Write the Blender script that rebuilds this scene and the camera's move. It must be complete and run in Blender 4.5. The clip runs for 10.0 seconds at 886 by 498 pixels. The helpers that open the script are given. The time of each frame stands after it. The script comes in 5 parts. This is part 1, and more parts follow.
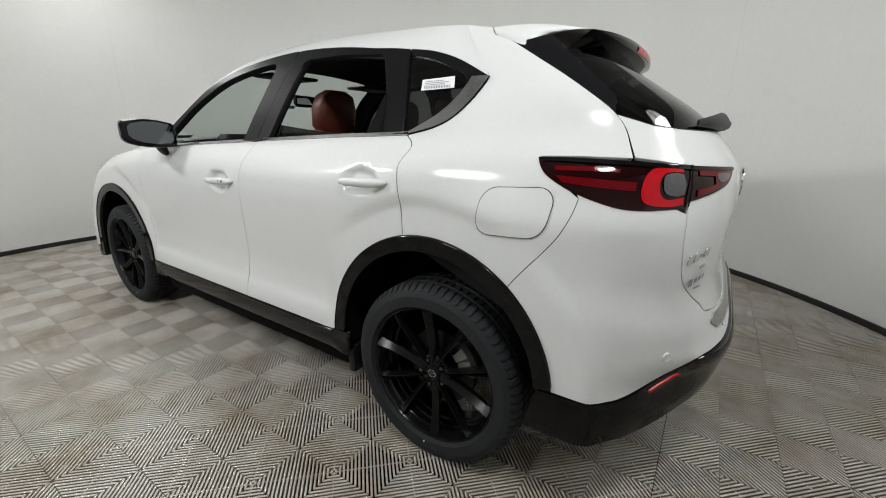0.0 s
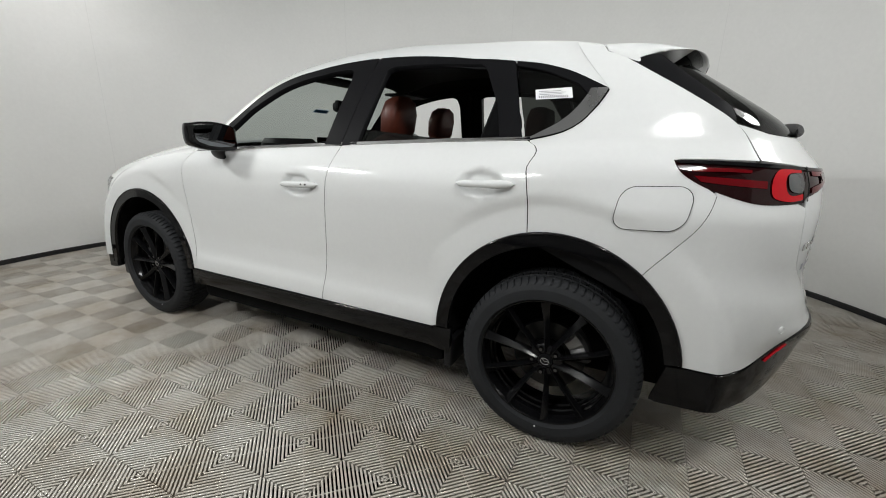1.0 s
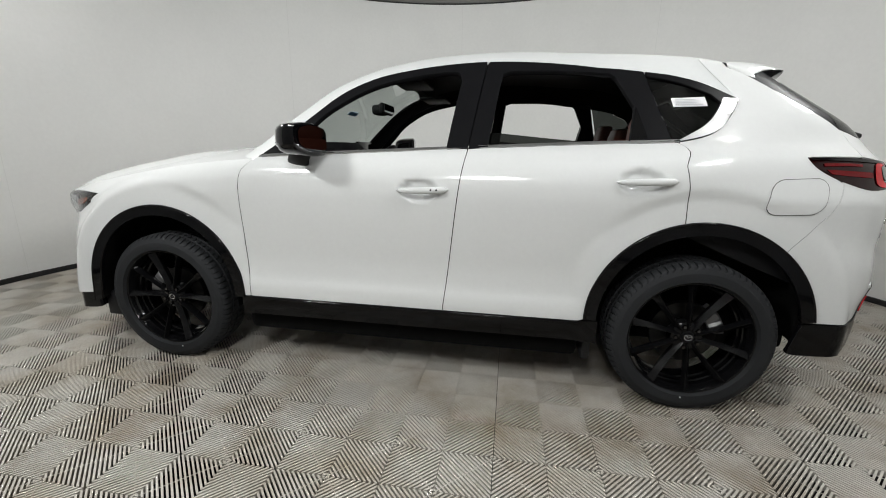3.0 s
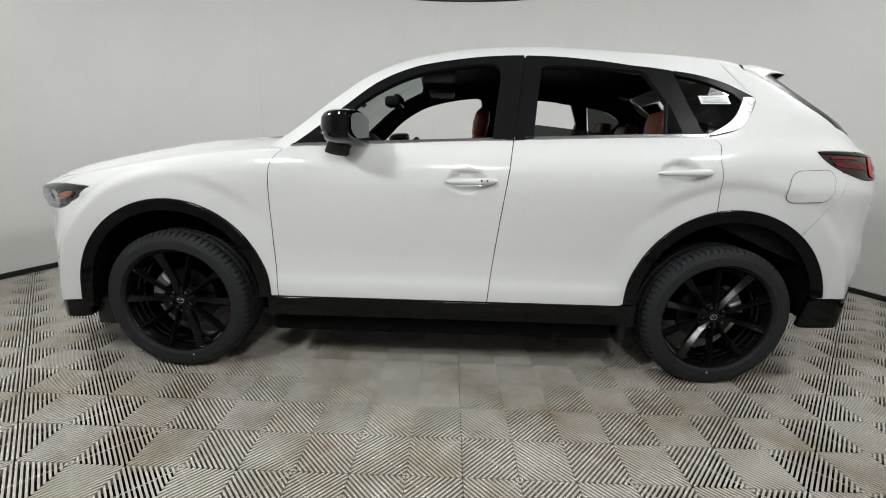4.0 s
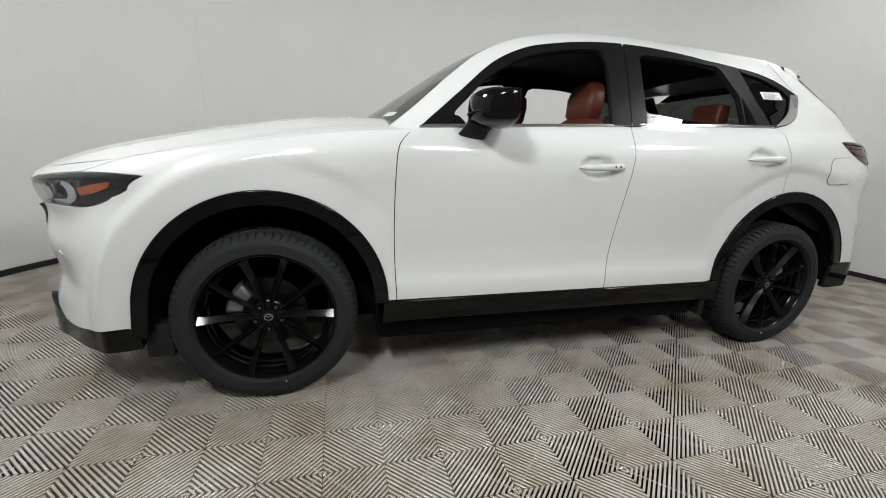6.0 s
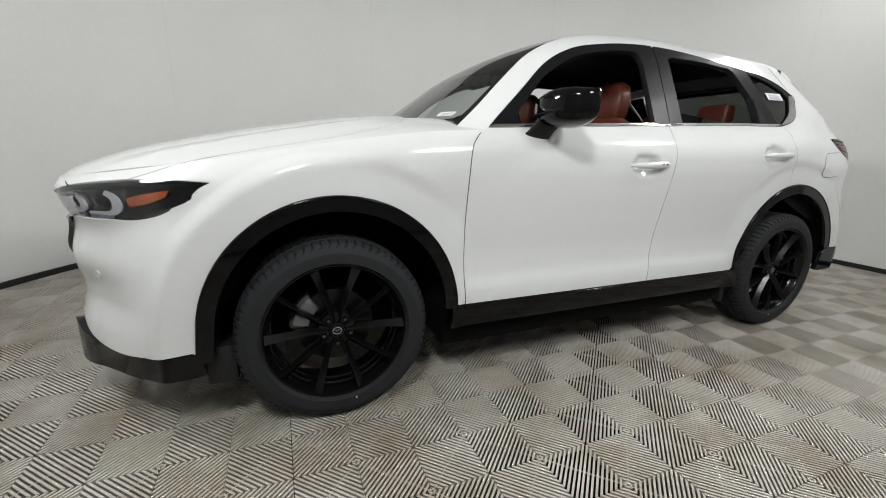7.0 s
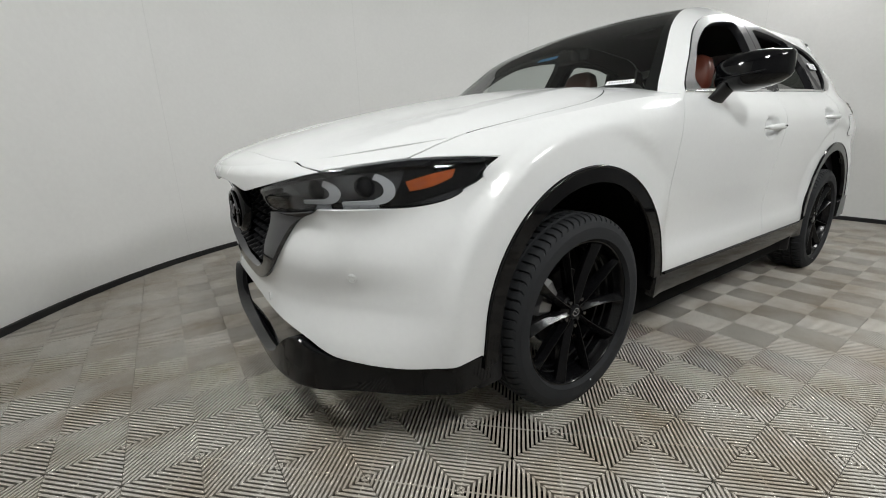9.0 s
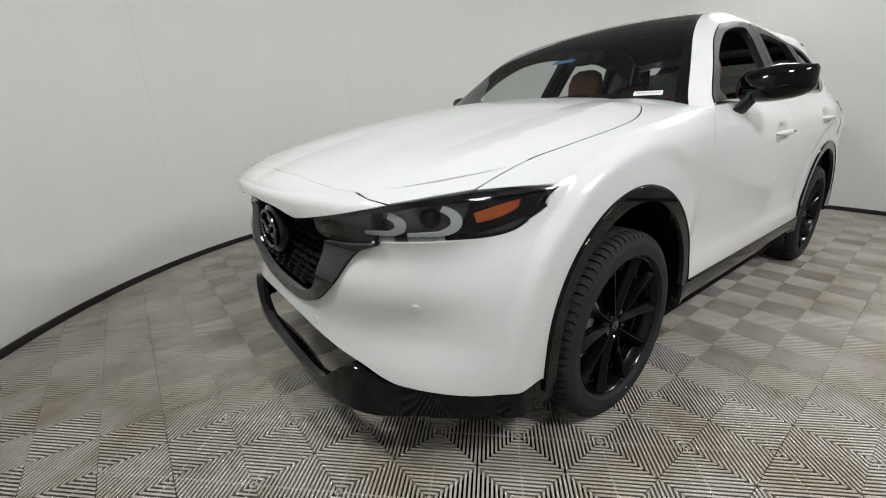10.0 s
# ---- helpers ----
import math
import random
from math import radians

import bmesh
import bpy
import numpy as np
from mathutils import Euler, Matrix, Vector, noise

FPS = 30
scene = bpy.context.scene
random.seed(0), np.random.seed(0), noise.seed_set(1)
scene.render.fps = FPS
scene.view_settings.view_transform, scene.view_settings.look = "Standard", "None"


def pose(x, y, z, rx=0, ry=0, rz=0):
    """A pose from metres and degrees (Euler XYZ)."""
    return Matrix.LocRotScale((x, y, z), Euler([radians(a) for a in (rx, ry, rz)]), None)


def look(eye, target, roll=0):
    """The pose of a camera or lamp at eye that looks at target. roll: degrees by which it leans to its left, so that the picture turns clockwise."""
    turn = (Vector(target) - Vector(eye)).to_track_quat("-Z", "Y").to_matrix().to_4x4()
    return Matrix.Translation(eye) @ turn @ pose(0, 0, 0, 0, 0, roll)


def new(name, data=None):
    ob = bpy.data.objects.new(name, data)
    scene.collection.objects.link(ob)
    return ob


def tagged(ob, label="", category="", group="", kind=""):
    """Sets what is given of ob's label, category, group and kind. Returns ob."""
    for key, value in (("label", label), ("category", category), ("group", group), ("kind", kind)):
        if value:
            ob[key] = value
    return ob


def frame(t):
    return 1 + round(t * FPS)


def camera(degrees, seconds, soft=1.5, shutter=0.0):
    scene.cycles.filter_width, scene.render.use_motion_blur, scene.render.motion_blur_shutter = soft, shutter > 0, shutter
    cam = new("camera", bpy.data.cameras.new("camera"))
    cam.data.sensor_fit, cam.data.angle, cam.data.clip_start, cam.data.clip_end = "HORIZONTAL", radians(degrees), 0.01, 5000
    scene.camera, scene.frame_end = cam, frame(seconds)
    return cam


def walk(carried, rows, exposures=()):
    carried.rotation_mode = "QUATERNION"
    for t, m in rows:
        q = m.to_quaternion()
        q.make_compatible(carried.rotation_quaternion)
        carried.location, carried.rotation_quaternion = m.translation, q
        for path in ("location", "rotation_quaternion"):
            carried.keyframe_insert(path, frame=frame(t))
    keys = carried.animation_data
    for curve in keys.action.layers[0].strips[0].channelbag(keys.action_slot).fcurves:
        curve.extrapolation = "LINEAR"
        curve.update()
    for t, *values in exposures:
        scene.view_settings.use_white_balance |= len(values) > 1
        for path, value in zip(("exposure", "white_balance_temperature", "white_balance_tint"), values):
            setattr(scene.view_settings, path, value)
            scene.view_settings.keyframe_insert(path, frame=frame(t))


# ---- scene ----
cam = camera(95.8, 10.0, soft=1.0)
PATH = [
    (0, (2.115, -1.967, 1.232), (1.054, -0.363, 0.684), 0.7),
    (0.5, (1.934, -2.186, 1.219), (0.957, -0.523, 0.691), 1.1),
    (1, (1.62, -2.374, 1.214), (0.761, -0.643, 0.701), 1.2),
    (1.5, (1.372, -2.564, 1.19), (0.643, -0.768, 0.699), 1.1),
    (2, (1.122, -2.686, 1.194), (0.526, -0.841, 0.702), 0.8),
    (2.5, (0.796, -2.723, 1.189), (0.341, -0.835, 0.708), 0.7),
    (4, (0.011, -2.773, 1.126), (-0.017, -0.828, 0.659), 1.5),
    (4.5, (-0.236, -2.801, 1.093), (-0.127, -0.861, 0.62), 1.8),
    (5, (-0.54, -2.729, 1.07), (-0.283, -0.805, 0.591), 2.2),
    (5.5, (-0.82, -2.632, 1.065), (-0.432, -0.731, 0.581), 2.3),
    (7, (-1.521, -2.339, 1.053), (-0.782, -0.545, 0.566), 1.6),
    (7.5, (-1.762, -2.256, 1.014), (-0.911, -0.507, 0.55), 0.9),
    (8, (-2.025, -2.086, 0.972), (-1.08, -0.385, 0.51), -0.0),
    (8.5, (-2.313, -1.855, 0.959), (-1.287, -0.207, 0.481), -0.8),
    (9, (-2.5, -1.721, 0.966), (-1.414, -0.12, 0.457), -1.6),
    (9.5, (-2.616, -1.622, 1.01), (-1.485, -0.068, 0.457), -1.8),
    (10, (-2.671, -1.551, 1.098), (-1.509, -0.036, 0.503), -1.8),
]
walk(cam, [(t, look(eye, target, roll)) for t, eye, target, roll in PATH])

# ---- light ----
world = bpy.data.worlds.new("booth_world")
scene.world = world
world.use_nodes = True
world.node_tree.nodes["Background"].inputs[0].default_value = (0.02, 0.02, 0.02, 1)
# x, y, diameter, watts; the last three are unseen lamps added for fill
LAMPS = [(-2.0, -2.9, 0.5, 90), (2.35, -1.81, 0.44, 46), (0.2, -3.6, 0.9, 66), (-3.3, -0.3, 0.7, 78), (3.3, -0.1, 0.7, 36)]
CEILING = 3.17
scene.view_settings.exposure = -0.04

# ---- materials ----


def material(name, color, rough=0.5, metal=0.0, coat=0.0, bump=0.0, scale=40.0, vary=0.0, wear=0.0, spec=0.5):
    """A principled material with grain at two scales in colour, gloss and relief."""
    m = bpy.data.materials.new(name)
    m.use_nodes = True
    nt = m.node_tree
    b = nt.nodes["Principled BSDF"]
    b.inputs["Base Color"].default_value = (*color, 1)
    b.inputs["Roughness"].default_value = rough
    b.inputs["Metallic"].default_value = metal
    b.inputs["Coat Weight"].default_value = coat
    b.inputs["Coat Roughness"].default_value = 0.12 if coat == 1.0 else 0.03
    b.inputs["Specular IOR Level"].default_value = spec
    geo = nt.nodes.new("ShaderNodeNewGeometry")
    fine = nt.nodes.new("ShaderNodeTexNoise")
    fine.inputs["Scale"].default_value = scale
    fine.inputs["Detail"].default_value = 5
    broad = nt.nodes.new("ShaderNodeTexNoise")
    broad.inputs["Scale"].default_value = max(scale * 0.06, 0.7)
    broad.inputs["Detail"].default_value = 3
    for n in (fine, broad):
        nt.links.new(geo.outputs["Position"], n.inputs["Vector"])
    if vary:
        mix = nt.nodes.new("ShaderNodeMix")
        mix.data_type = "FLOAT"
        mix.inputs[0].default_value = 0.5
        nt.links.new(fine.outputs["Fac"], mix.inputs[2])
        nt.links.new(broad.outputs["Fac"], mix.inputs[3])
        ramp = nt.nodes.new("ShaderNodeValToRGB")
        ramp.color_ramp.elements[0].position, ramp.color_ramp.elements[1].position = 0.35, 0.65
        ramp.color_ramp.elements[0].color = (*[c * (1 - vary) for c in color], 1)
        ramp.color_ramp.elements[1].color = (*[min(1, c * (1 + vary)) for c in color], 1)
        nt.links.new(mix.outputs[0], ramp.inputs[0])
        nt.links.new(ramp.outputs[0], b.inputs["Base Color"])
    if wear:
        mr = nt.nodes.new("ShaderNodeMapRange")
        mr.inputs[1].default_value, mr.inputs[2].default_value = 0.3, 0.7
        mr.inputs[3].default_value, mr.inputs[4].default_value = max(0, rough - wear), min(1, rough + wear)
        nt.links.new(broad.outputs["Fac"], mr.inputs[0])
        nt.links.new(mr.outputs[0], b.inputs["Roughness"])
    if bump:
        bp = nt.nodes.new("ShaderNodeBump")
        bp.inputs["Strength"].default_value = bump
        bp.inputs["Distance"].default_value = 0.002
        nt.links.new(fine.outputs["Fac"], bp.inputs["Height"])
        nt.links.new(bp.outputs[0], b.inputs["Normal"])
    return m


def glass(name, color, alpha, rough=0.0):
    """Thin sheet glass: a tinted clear layer under a glossy one."""
    m = bpy.data.materials.new(name)
    m.use_nodes = True
    nt = m.node_tree
    nt.nodes.remove(nt.nodes["Principled BSDF"])
    out = nt.nodes["Material Output"]
    tr = nt.nodes.new("ShaderNodeBsdfTransparent")
    tr.inputs[0].default_value = (*color, 1)
    gl = nt.nodes.new("ShaderNodeBsdfGlossy")
    gl.inputs["Roughness"].default_value = rough
    lw = nt.nodes.new("ShaderNodeLayerWeight")
    lw.inputs["Blend"].default_value = 0.5
    pw = nt.nodes.new("ShaderNodeMath")
    pw.operation, pw.inputs[1].default_value = "POWER", 4.5
    fr = nt.nodes.new("ShaderNodeMath")
    fr.operation, fr.inputs[1].default_value, fr.inputs[2].default_value = "MULTIPLY_ADD", 0.9, 0.045
    nt.links.new(lw.outputs["Facing"], pw.inputs[0])
    nt.links.new(pw.outputs[0], fr.inputs[0])
    mx = nt.nodes.new("ShaderNodeMixShader")
    nt.links.new(fr.outputs[0], mx.inputs[0])
    nt.links.new(tr.outputs[0], mx.inputs[1])
    nt.links.new(gl.outputs[0], mx.inputs[2])
    nt.links.new(mx.outputs[0], out.inputs[0])
    return m


def stained(mat, stain, amount):
    """Adds broad brownish dirt patches to a material's colour."""
    nt = mat.node_tree
    b = nt.nodes["Principled BSDF"]
    src = b.inputs["Base Color"].links[0].from_socket
    geo = nt.nodes.new("ShaderNodeNewGeometry")
    n = nt.nodes.new("ShaderNodeTexNoise")
    n.inputs["Scale"].default_value, n.inputs["Detail"].default_value, n.inputs["Roughness"].default_value = 2.2, 8, 0.68
    mr = nt.nodes.new("ShaderNodeMapRange")
    mr.inputs[1].default_value, mr.inputs[2].default_value, mr.inputs[4].default_value = 0.44, 0.70, amount
    mx = nt.nodes.new("ShaderNodeMix")
    mx.data_type = "RGBA"
    mx.inputs[7].default_value = (*stain, 1)
    nt.links.new(geo.outputs["Position"], n.inputs["Vector"])
    nt.links.new(n.outputs["Fac"], mr.inputs[0])
    nt.links.new(mr.outputs[0], mx.inputs[0])
    nt.links.new(src, mx.inputs[6])
    nt.links.new(mx.outputs[2], b.inputs["Base Color"])


def glow(name, color, strength):
    m = bpy.data.materials.new(name)
    m.use_nodes = True
    b = m.node_tree.nodes["Principled BSDF"]
    b.inputs["Base Color"].default_value = (0.8, 0.8, 0.8, 1)
    b.inputs["Emission Color"].default_value = (*color, 1)
    b.inputs["Emission Strength"].default_value = strength
    return m


PAINT = material("white_pearl_paint", (0.67, 0.68, 0.68), 0.55, coat=1.0, scale=900, vary=0.015, spec=0.15)
WHEEL_BLACK = material("gloss_black_wheel", (0.004, 0.004, 0.0045), 0.18, scale=300, vary=0.1, spec=0.28)
BLACK = material("gloss_black_paint", (0.0025, 0.0025, 0.003), 0.05, scale=300, vary=0.1, spec=0.28)
DLO = material("satin_black_trim", (0.008, 0.008, 0.009), 0.32, spec=0.06, scale=300, vary=0.1)
PLASTIC = material("black_moulded_plastic", (0.010, 0.010, 0.011), 0.45, spec=0.3, bump=0.15, scale=700, vary=0.15)
LINER = material("black_felt_liner", (0.003, 0.003, 0.003), 0.9, spec=0.1, bump=0.3, scale=300, vary=0.2)
RUBBER = material("tyre_rubber", (0.017, 0.018, 0.020), 0.7, spec=0.25, bump=0.1, scale=250, vary=0.2, wear=0.08)
CHROME = material("chrome", (0.75, 0.75, 0.76), 0.12, metal=1.0, scale=200, wear=0.03)
DARK_CHROME = material("dark_chrome", (0.10, 0.10, 0.105), 0.09, metal=1.0, scale=200, wear=0.03)
STEEL = material("brushed_brake_steel", (0.035, 0.035, 0.035), 0.35, metal=1.0, scale=300, vary=0.2)
ALLOY = material("cast_aluminium", (0.24, 0.24, 0.24), 0.45, metal=0.8, scale=200, vary=0.15)
LEATHER = material("terracotta_leather", (0.115, 0.027, 0.0145), 0.45, bump=0.25, scale=500, vary=0.12, wear=0.06)
CABIN = material("black_cabin_trim", (0.005, 0.005, 0.006), 0.6, spec=0.2, bump=0.2, scale=500, vary=0.2)
PAPER = material("printed_paper", (0.78, 0.78, 0.80), 0.7, scale=200, vary=0.03)
PLATE = material("brushed_sill_plate", (0.42, 0.41, 0.39), 0.35, metal=0.7, bump=0.3, scale=90, vary=0.2)
INK = material("grey_print", (0.25, 0.25, 0.28), 0.7, scale=200, vary=0.05)
RED = material("red_lens", (0.42, 0.004, 0.010), 0.08, spec=0.25, scale=300, vary=0.08)
BAR_RED = material("dim_red_lens", (0.11, 0.0015, 0.004), 0.08, spec=0.25, scale=300, vary=0.08)
DARK_RED = material("smoked_red_lens", (0.010, 0.0004, 0.0008), 0.06, spec=0.35, scale=300, vary=0.08)
AMBER = material("amber_reflector", (0.36, 0.07, 0.006), 0.2, coat=0.9, bump=0.4, scale=300, vary=0.15)
LAMP_GREY = material("lamp_inner_grey", (0.055, 0.055, 0.058), 0.25, coat=0.8, scale=200, vary=0.1)
LAMP_RING = material("daylight_ring", (0.52, 0.53, 0.54), 0.3, coat=0.6, scale=200, vary=0.05)
WALL = material("matt_white_wall", (0.85, 0.85, 0.835), 0.75, bump=0.05, scale=30, vary=0.02)
SILVER = material("satin_silver", (0.30, 0.30, 0.30), 0.30, metal=0.9, scale=200, wear=0.05)
SEAM = material("seam_filler", (0.80, 0.80, 0.785), 0.8, scale=30, vary=0.02)
BASE = material("black_rubber_baseboard", (0.012, 0.012, 0.013), 0.5, scale=80, vary=0.2)
BACKING = material("grey_backing", (0.34, 0.34, 0.335), 0.9, bump=0.2, scale=60, vary=0.2)
ROOF_GREY = material("grey_ceiling", (0.30, 0.30, 0.295), 0.8, scale=20, vary=0.05)
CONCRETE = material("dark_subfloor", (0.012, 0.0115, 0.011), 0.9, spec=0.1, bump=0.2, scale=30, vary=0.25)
TILE = material("ribbed_floor_plastic", (0.50, 0.475, 0.43), 0.5, bump=0.15, scale=120, vary=0.12, wear=0.1)
stained(TILE, (0.29, 0.23, 0.16), 0.9)
TINT = glass("privacy_glass", (0.06, 0.065, 0.06), 1)
CLEAR = glass("clear_glass", (0.58, 0.625, 0.60), 1)
LENS = glass("lamp_lens", (0.88, 0.89, 0.91), 1)
LAMP = glow("lamp_diffuser", (1.0, 0.99, 0.97), 3.0)

# ---- building tools ----


def link(name, me, mat, parent=None, label=""):
    ob = new(name, me)
    if mat:
        me.materials.append(mat)
    ob.parent = parent
    return tagged(ob, label=label)


def part(name, bm, mat, parent=None, label="", smooth=40):
    """Links a bmesh as one mesh object under a thing; edges sharper than smooth degrees stay sharp."""
    bmesh.ops.recalc_face_normals(bm, faces=bm.faces)
    for f in bm.faces:
        f.smooth = True
    for e in bm.edges:
        if len(e.link_faces) == 2 and e.calc_face_angle(0) > radians(smooth):
            e.smooth = False
    me = bpy.data.meshes.new(name)
    bm.to_mesh(me)
    bm.free()
    return link(name, me, mat, parent, label)


def thing(name, label, category, at=(0, 0, 0), group=""):
    ob = new(name)
    ob.location = at
    ob.empty_display_size = 0.1
    return tagged(ob, label=label, category=category, group=group, kind="thing")


def spline(*knots):
    """A smooth curve through (x, y, ...) knots, evaluated by x."""
    k = np.array(knots, float)
    xs, ys = k[:, 0], k[:, 1:]
    slope = np.diff(ys, axis=0) / np.diff(xs)[:, None]
    h = np.diff(xs)
    m = np.vstack([slope[:1], (slope[:-1] * h[1:, None] + slope[1:] * h[:-1, None]) / (h[1:] + h[:-1])[:, None], slope[-1:]])

    def at(x):
        x = min(max(x, xs[0]), xs[-1])
        i = min(max(int(np.searchsorted(xs, x)) - 1, 0), len(xs) - 2)
        t = (x - xs[i]) / h[i]
        r = ((1 + 2 * t) * (1 - t) ** 2 * ys[i] + t * (1 - t) ** 2 * h[i] * m[i] + t * t * (3 - 2 * t) * ys[i + 1] + t * t * (t - 1) * h[i] * m[i + 1])
        return float(r[0]) if len(r) == 1 else r

    return at


def bend(pts, n=6, closed=False):
    """Points of a Catmull-Rom curve through pts (any dimension)."""
    p = [np.array(q, float) for q in pts]
    c = len(p)
    out = []
    for i in range(c if closed else c - 1):
        a, b, d, e = (p[(i - 1) % c], p[i], p[(i + 1) % c], p[(i + 2) % c]) if closed else (p[max(i - 1, 0)], p[i], p[i + 1], p[min(i + 2, c - 1)])
        for k in range(n):
            t = k / n
            out.append(tuple(0.5 * (2 * b + (d - a) * t + (2 * a - 5 * b + 4 * d - e) * t * t + (3 * b - a - 3 * d + e) * t ** 3)))
    if not closed:
        out.append(tuple(p[-1]))
    return out


def arc(cx, cz, r, a0, a1, n=24, rz=None):
    return [(cx + r * math.cos(radians(a0 + (a1 - a0) * i / n)), cz + (rz or r) * math.sin(radians(a0 + (a1 - a0) * i / n))) for i in range(n + 1)]


def step(a, b, x):
    t = min(max((x - a) / (b - a), 0), 1)
    return t * t * (3 - 2 * t)


def shaped(poly, surf, cell=0.035, lip=0.014, gap=0.0, lift=0.0, side=1, cuts=True):
    """A sheet with the outline poly in the surface's two parameters, laid on the surface, with its edge turned in by lip.
    side -1 mirrors it to the car's other flank. Returns vertices, faces and normals."""
    bm = bmesh.new()
    clean = []
    for q in poly:
        if not clean or abs(q[0] - clean[-1][0]) + abs(q[1] - clean[-1][1]) > 1e-4:
            clean.append(q)
    if abs(clean[0][0] - clean[-1][0]) + abs(clean[0][1] - clean[-1][1]) < 1e-4:
        clean.pop()
    f = bm.faces.new([bm.verts.new((q[0], q[1], 0)) for q in clean])
    f.normal_update()
    if f.normal.z < 0:
        f.normal_flip()
    if cuts:
        bmesh.ops.triangulate(bm, faces=bm.faces[:], ngon_method="EAR_CLIP")
        for axis in (0, 1):
            lo, hi = min(q[axis] for q in clean), max(q[axis] for q in clean)
            n = max(1, int((hi - lo) / cell))
            for i in range(1, n):
                at, no = [0, 0, 0], [0, 0, 0]
                at[axis], no[axis] = lo + (hi - lo) * i / n, 1
                bmesh.ops.bisect_plane(bm, geom=bm.verts[:] + bm.edges[:] + bm.faces[:], plane_co=at, plane_no=no, dist=1e-6)
    bm.verts.index_update()

    def place(a, b):
        x, y, z = surf(a, b)
        return np.array((x, y * side, z))

    e = 0.004
    verts, normals = [], []
    sign = 0
    middle = np.array((0.2, 0, 0.75))
    for v in bm.verts:
        a, b = v.co.x, v.co.y
        p = place(a, b)
        n = np.cross(place(a + e, b) - place(a - e, b), place(a, b + e) - place(a, b - e))
        n = n / (np.linalg.norm(n) or 1)
        verts.append(p)
        normals.append(n)
    sign = 1 if sum(np.dot(n, p - middle) for n, p in zip(normals, verts)) > 0 else -1
    normals = [n * sign for n in normals]
    verts = [p + n * lift for p, n in zip(verts, normals)]
    faces = [[v.index for v in (f.verts if sign > 0 else reversed(f.verts))] for f in bm.faces]
    if lip:
        edges = [(l.vert.index, l.link_loop_next.vert.index) for f in bm.faces for l in f.loops if len(l.edge.link_faces) == 1]
        ring = {}
        for a, b in edges:
            t = verts[b] - verts[a]
            out = np.cross(t, normals[a]) * sign
            out = out / (np.linalg.norm(out) or 1)
            for i in (a, b):
                ring.setdefault(i, []).append(out)
        low = {}
        for i, outs in ring.items():
            o = sum(outs)
            o = o / (np.linalg.norm(o) or 1)
            up = len(verts)
            verts.append(verts[i])
            normals.append(o * 0.8 + normals[i] * 0.6)
            verts.append(verts[i] - normals[i] * lip - o * lip * 0.15)
            normals.append(o)
            low[i] = (up, up + 1)
        for a, b in edges:
            q = [low[a][0], low[a][1], low[b][1], low[b][0]]
            faces.append(q if sign > 0 else q[::-1])
    bm.free()
    return verts, faces, normals


def sheet(name, poly, surf, mat, parent, label="", more=(), **kw):
    """One mesh of a sheet, and of further sheets (outline, surface) that belong to the same panel."""
    verts, faces, normals = shaped(poly, surf, **kw)
    for poly2, surf2 in more:
        v, f, n = shaped(poly2, surf2, **kw)
        faces += [[i + len(verts) for i in q] for q in f]
        verts, normals = verts + v, normals + n
    me = bpy.data.meshes.new(name)
    me.from_pydata([tuple(v) for v in verts], [], faces)
    me.polygons.foreach_set("use_smooth", [True] * len(me.polygons))
    me.update()
    me.normals_split_custom_set_from_vertices([tuple(n / (np.linalg.norm(n) or 1)) for n in normals])
    return link(name, me, mat, parent, label)


def tube(bm, path, radius, sides=8, closed=False):
    """A round bar along a path of points; radius a number or one for each point."""
    p = [Vector(q) for q in path]
    rings = []
    for i, q in enumerate(p):
        d = (p[(i + 1) % len(p)] - p[i - 1]) if closed else (p[min(i + 1, len(p) - 1)] - p[max(i - 1, 0)])
        turn = d.to_track_quat("Z", "Y").to_matrix()
        r = radius if isinstance(radius, (int, float)) else radius[i]
        rings.append([bm.verts.new(q + turn @ Vector((r * math.cos(a), r * math.sin(a), 0))) for a in [2 * math.pi * k / sides for k in range(sides)]])
    for i in range(len(rings) if closed else len(rings) - 1):
        a, b = rings[i], rings[(i + 1) % len(rings)]
        for k in range(sides):
            bm.faces.new((a[k], a[(k + 1) % sides], b[(k + 1) % sides], b[k]))
    if not closed:
        bm.faces.new(rings[0][::-1])
        bm.faces.new(rings[-1])
    return bm


def lathe(bm, profile, n=64, axis="y"):
    """Turns a profile of (radius, along) about an axis; closed profiles repeat their first point."""
    rings = []
    for r, h in profile:
        rings.append([bm.verts.new((r * math.cos(a), h, r * math.sin(a)) if axis == "y" else (r * math.cos(a), r * math.sin(a), h)) for a in [2 * math.pi * k / n for k in range(n)]])
    for a, b in zip(rings, rings[1:]):
        for k in range(n):
            bm.faces.new((a[k], a[(k + 1) % n], b[(k + 1) % n], b[k]))
    return bm


def box(bm, lo, hi, bevel=0.0, turn=None):
    c = bmesh.ops.create_cube(bm, size=1)["verts"]
    for v in c:
        v.co = Vector([lo[i] + (v.co[i] + 0.5) * (hi[i] - lo[i]) for i in range(3)])
    if turn:
        bmesh.ops.transform(bm, matrix=turn, verts=c)
    if bevel:
        es = list({e for v in c for e in v.link_edges})
        bmesh.ops.bevel(bm, geom=es, offset=bevel, segments=2, profile=0.5, affect="EDGES")
    return bm


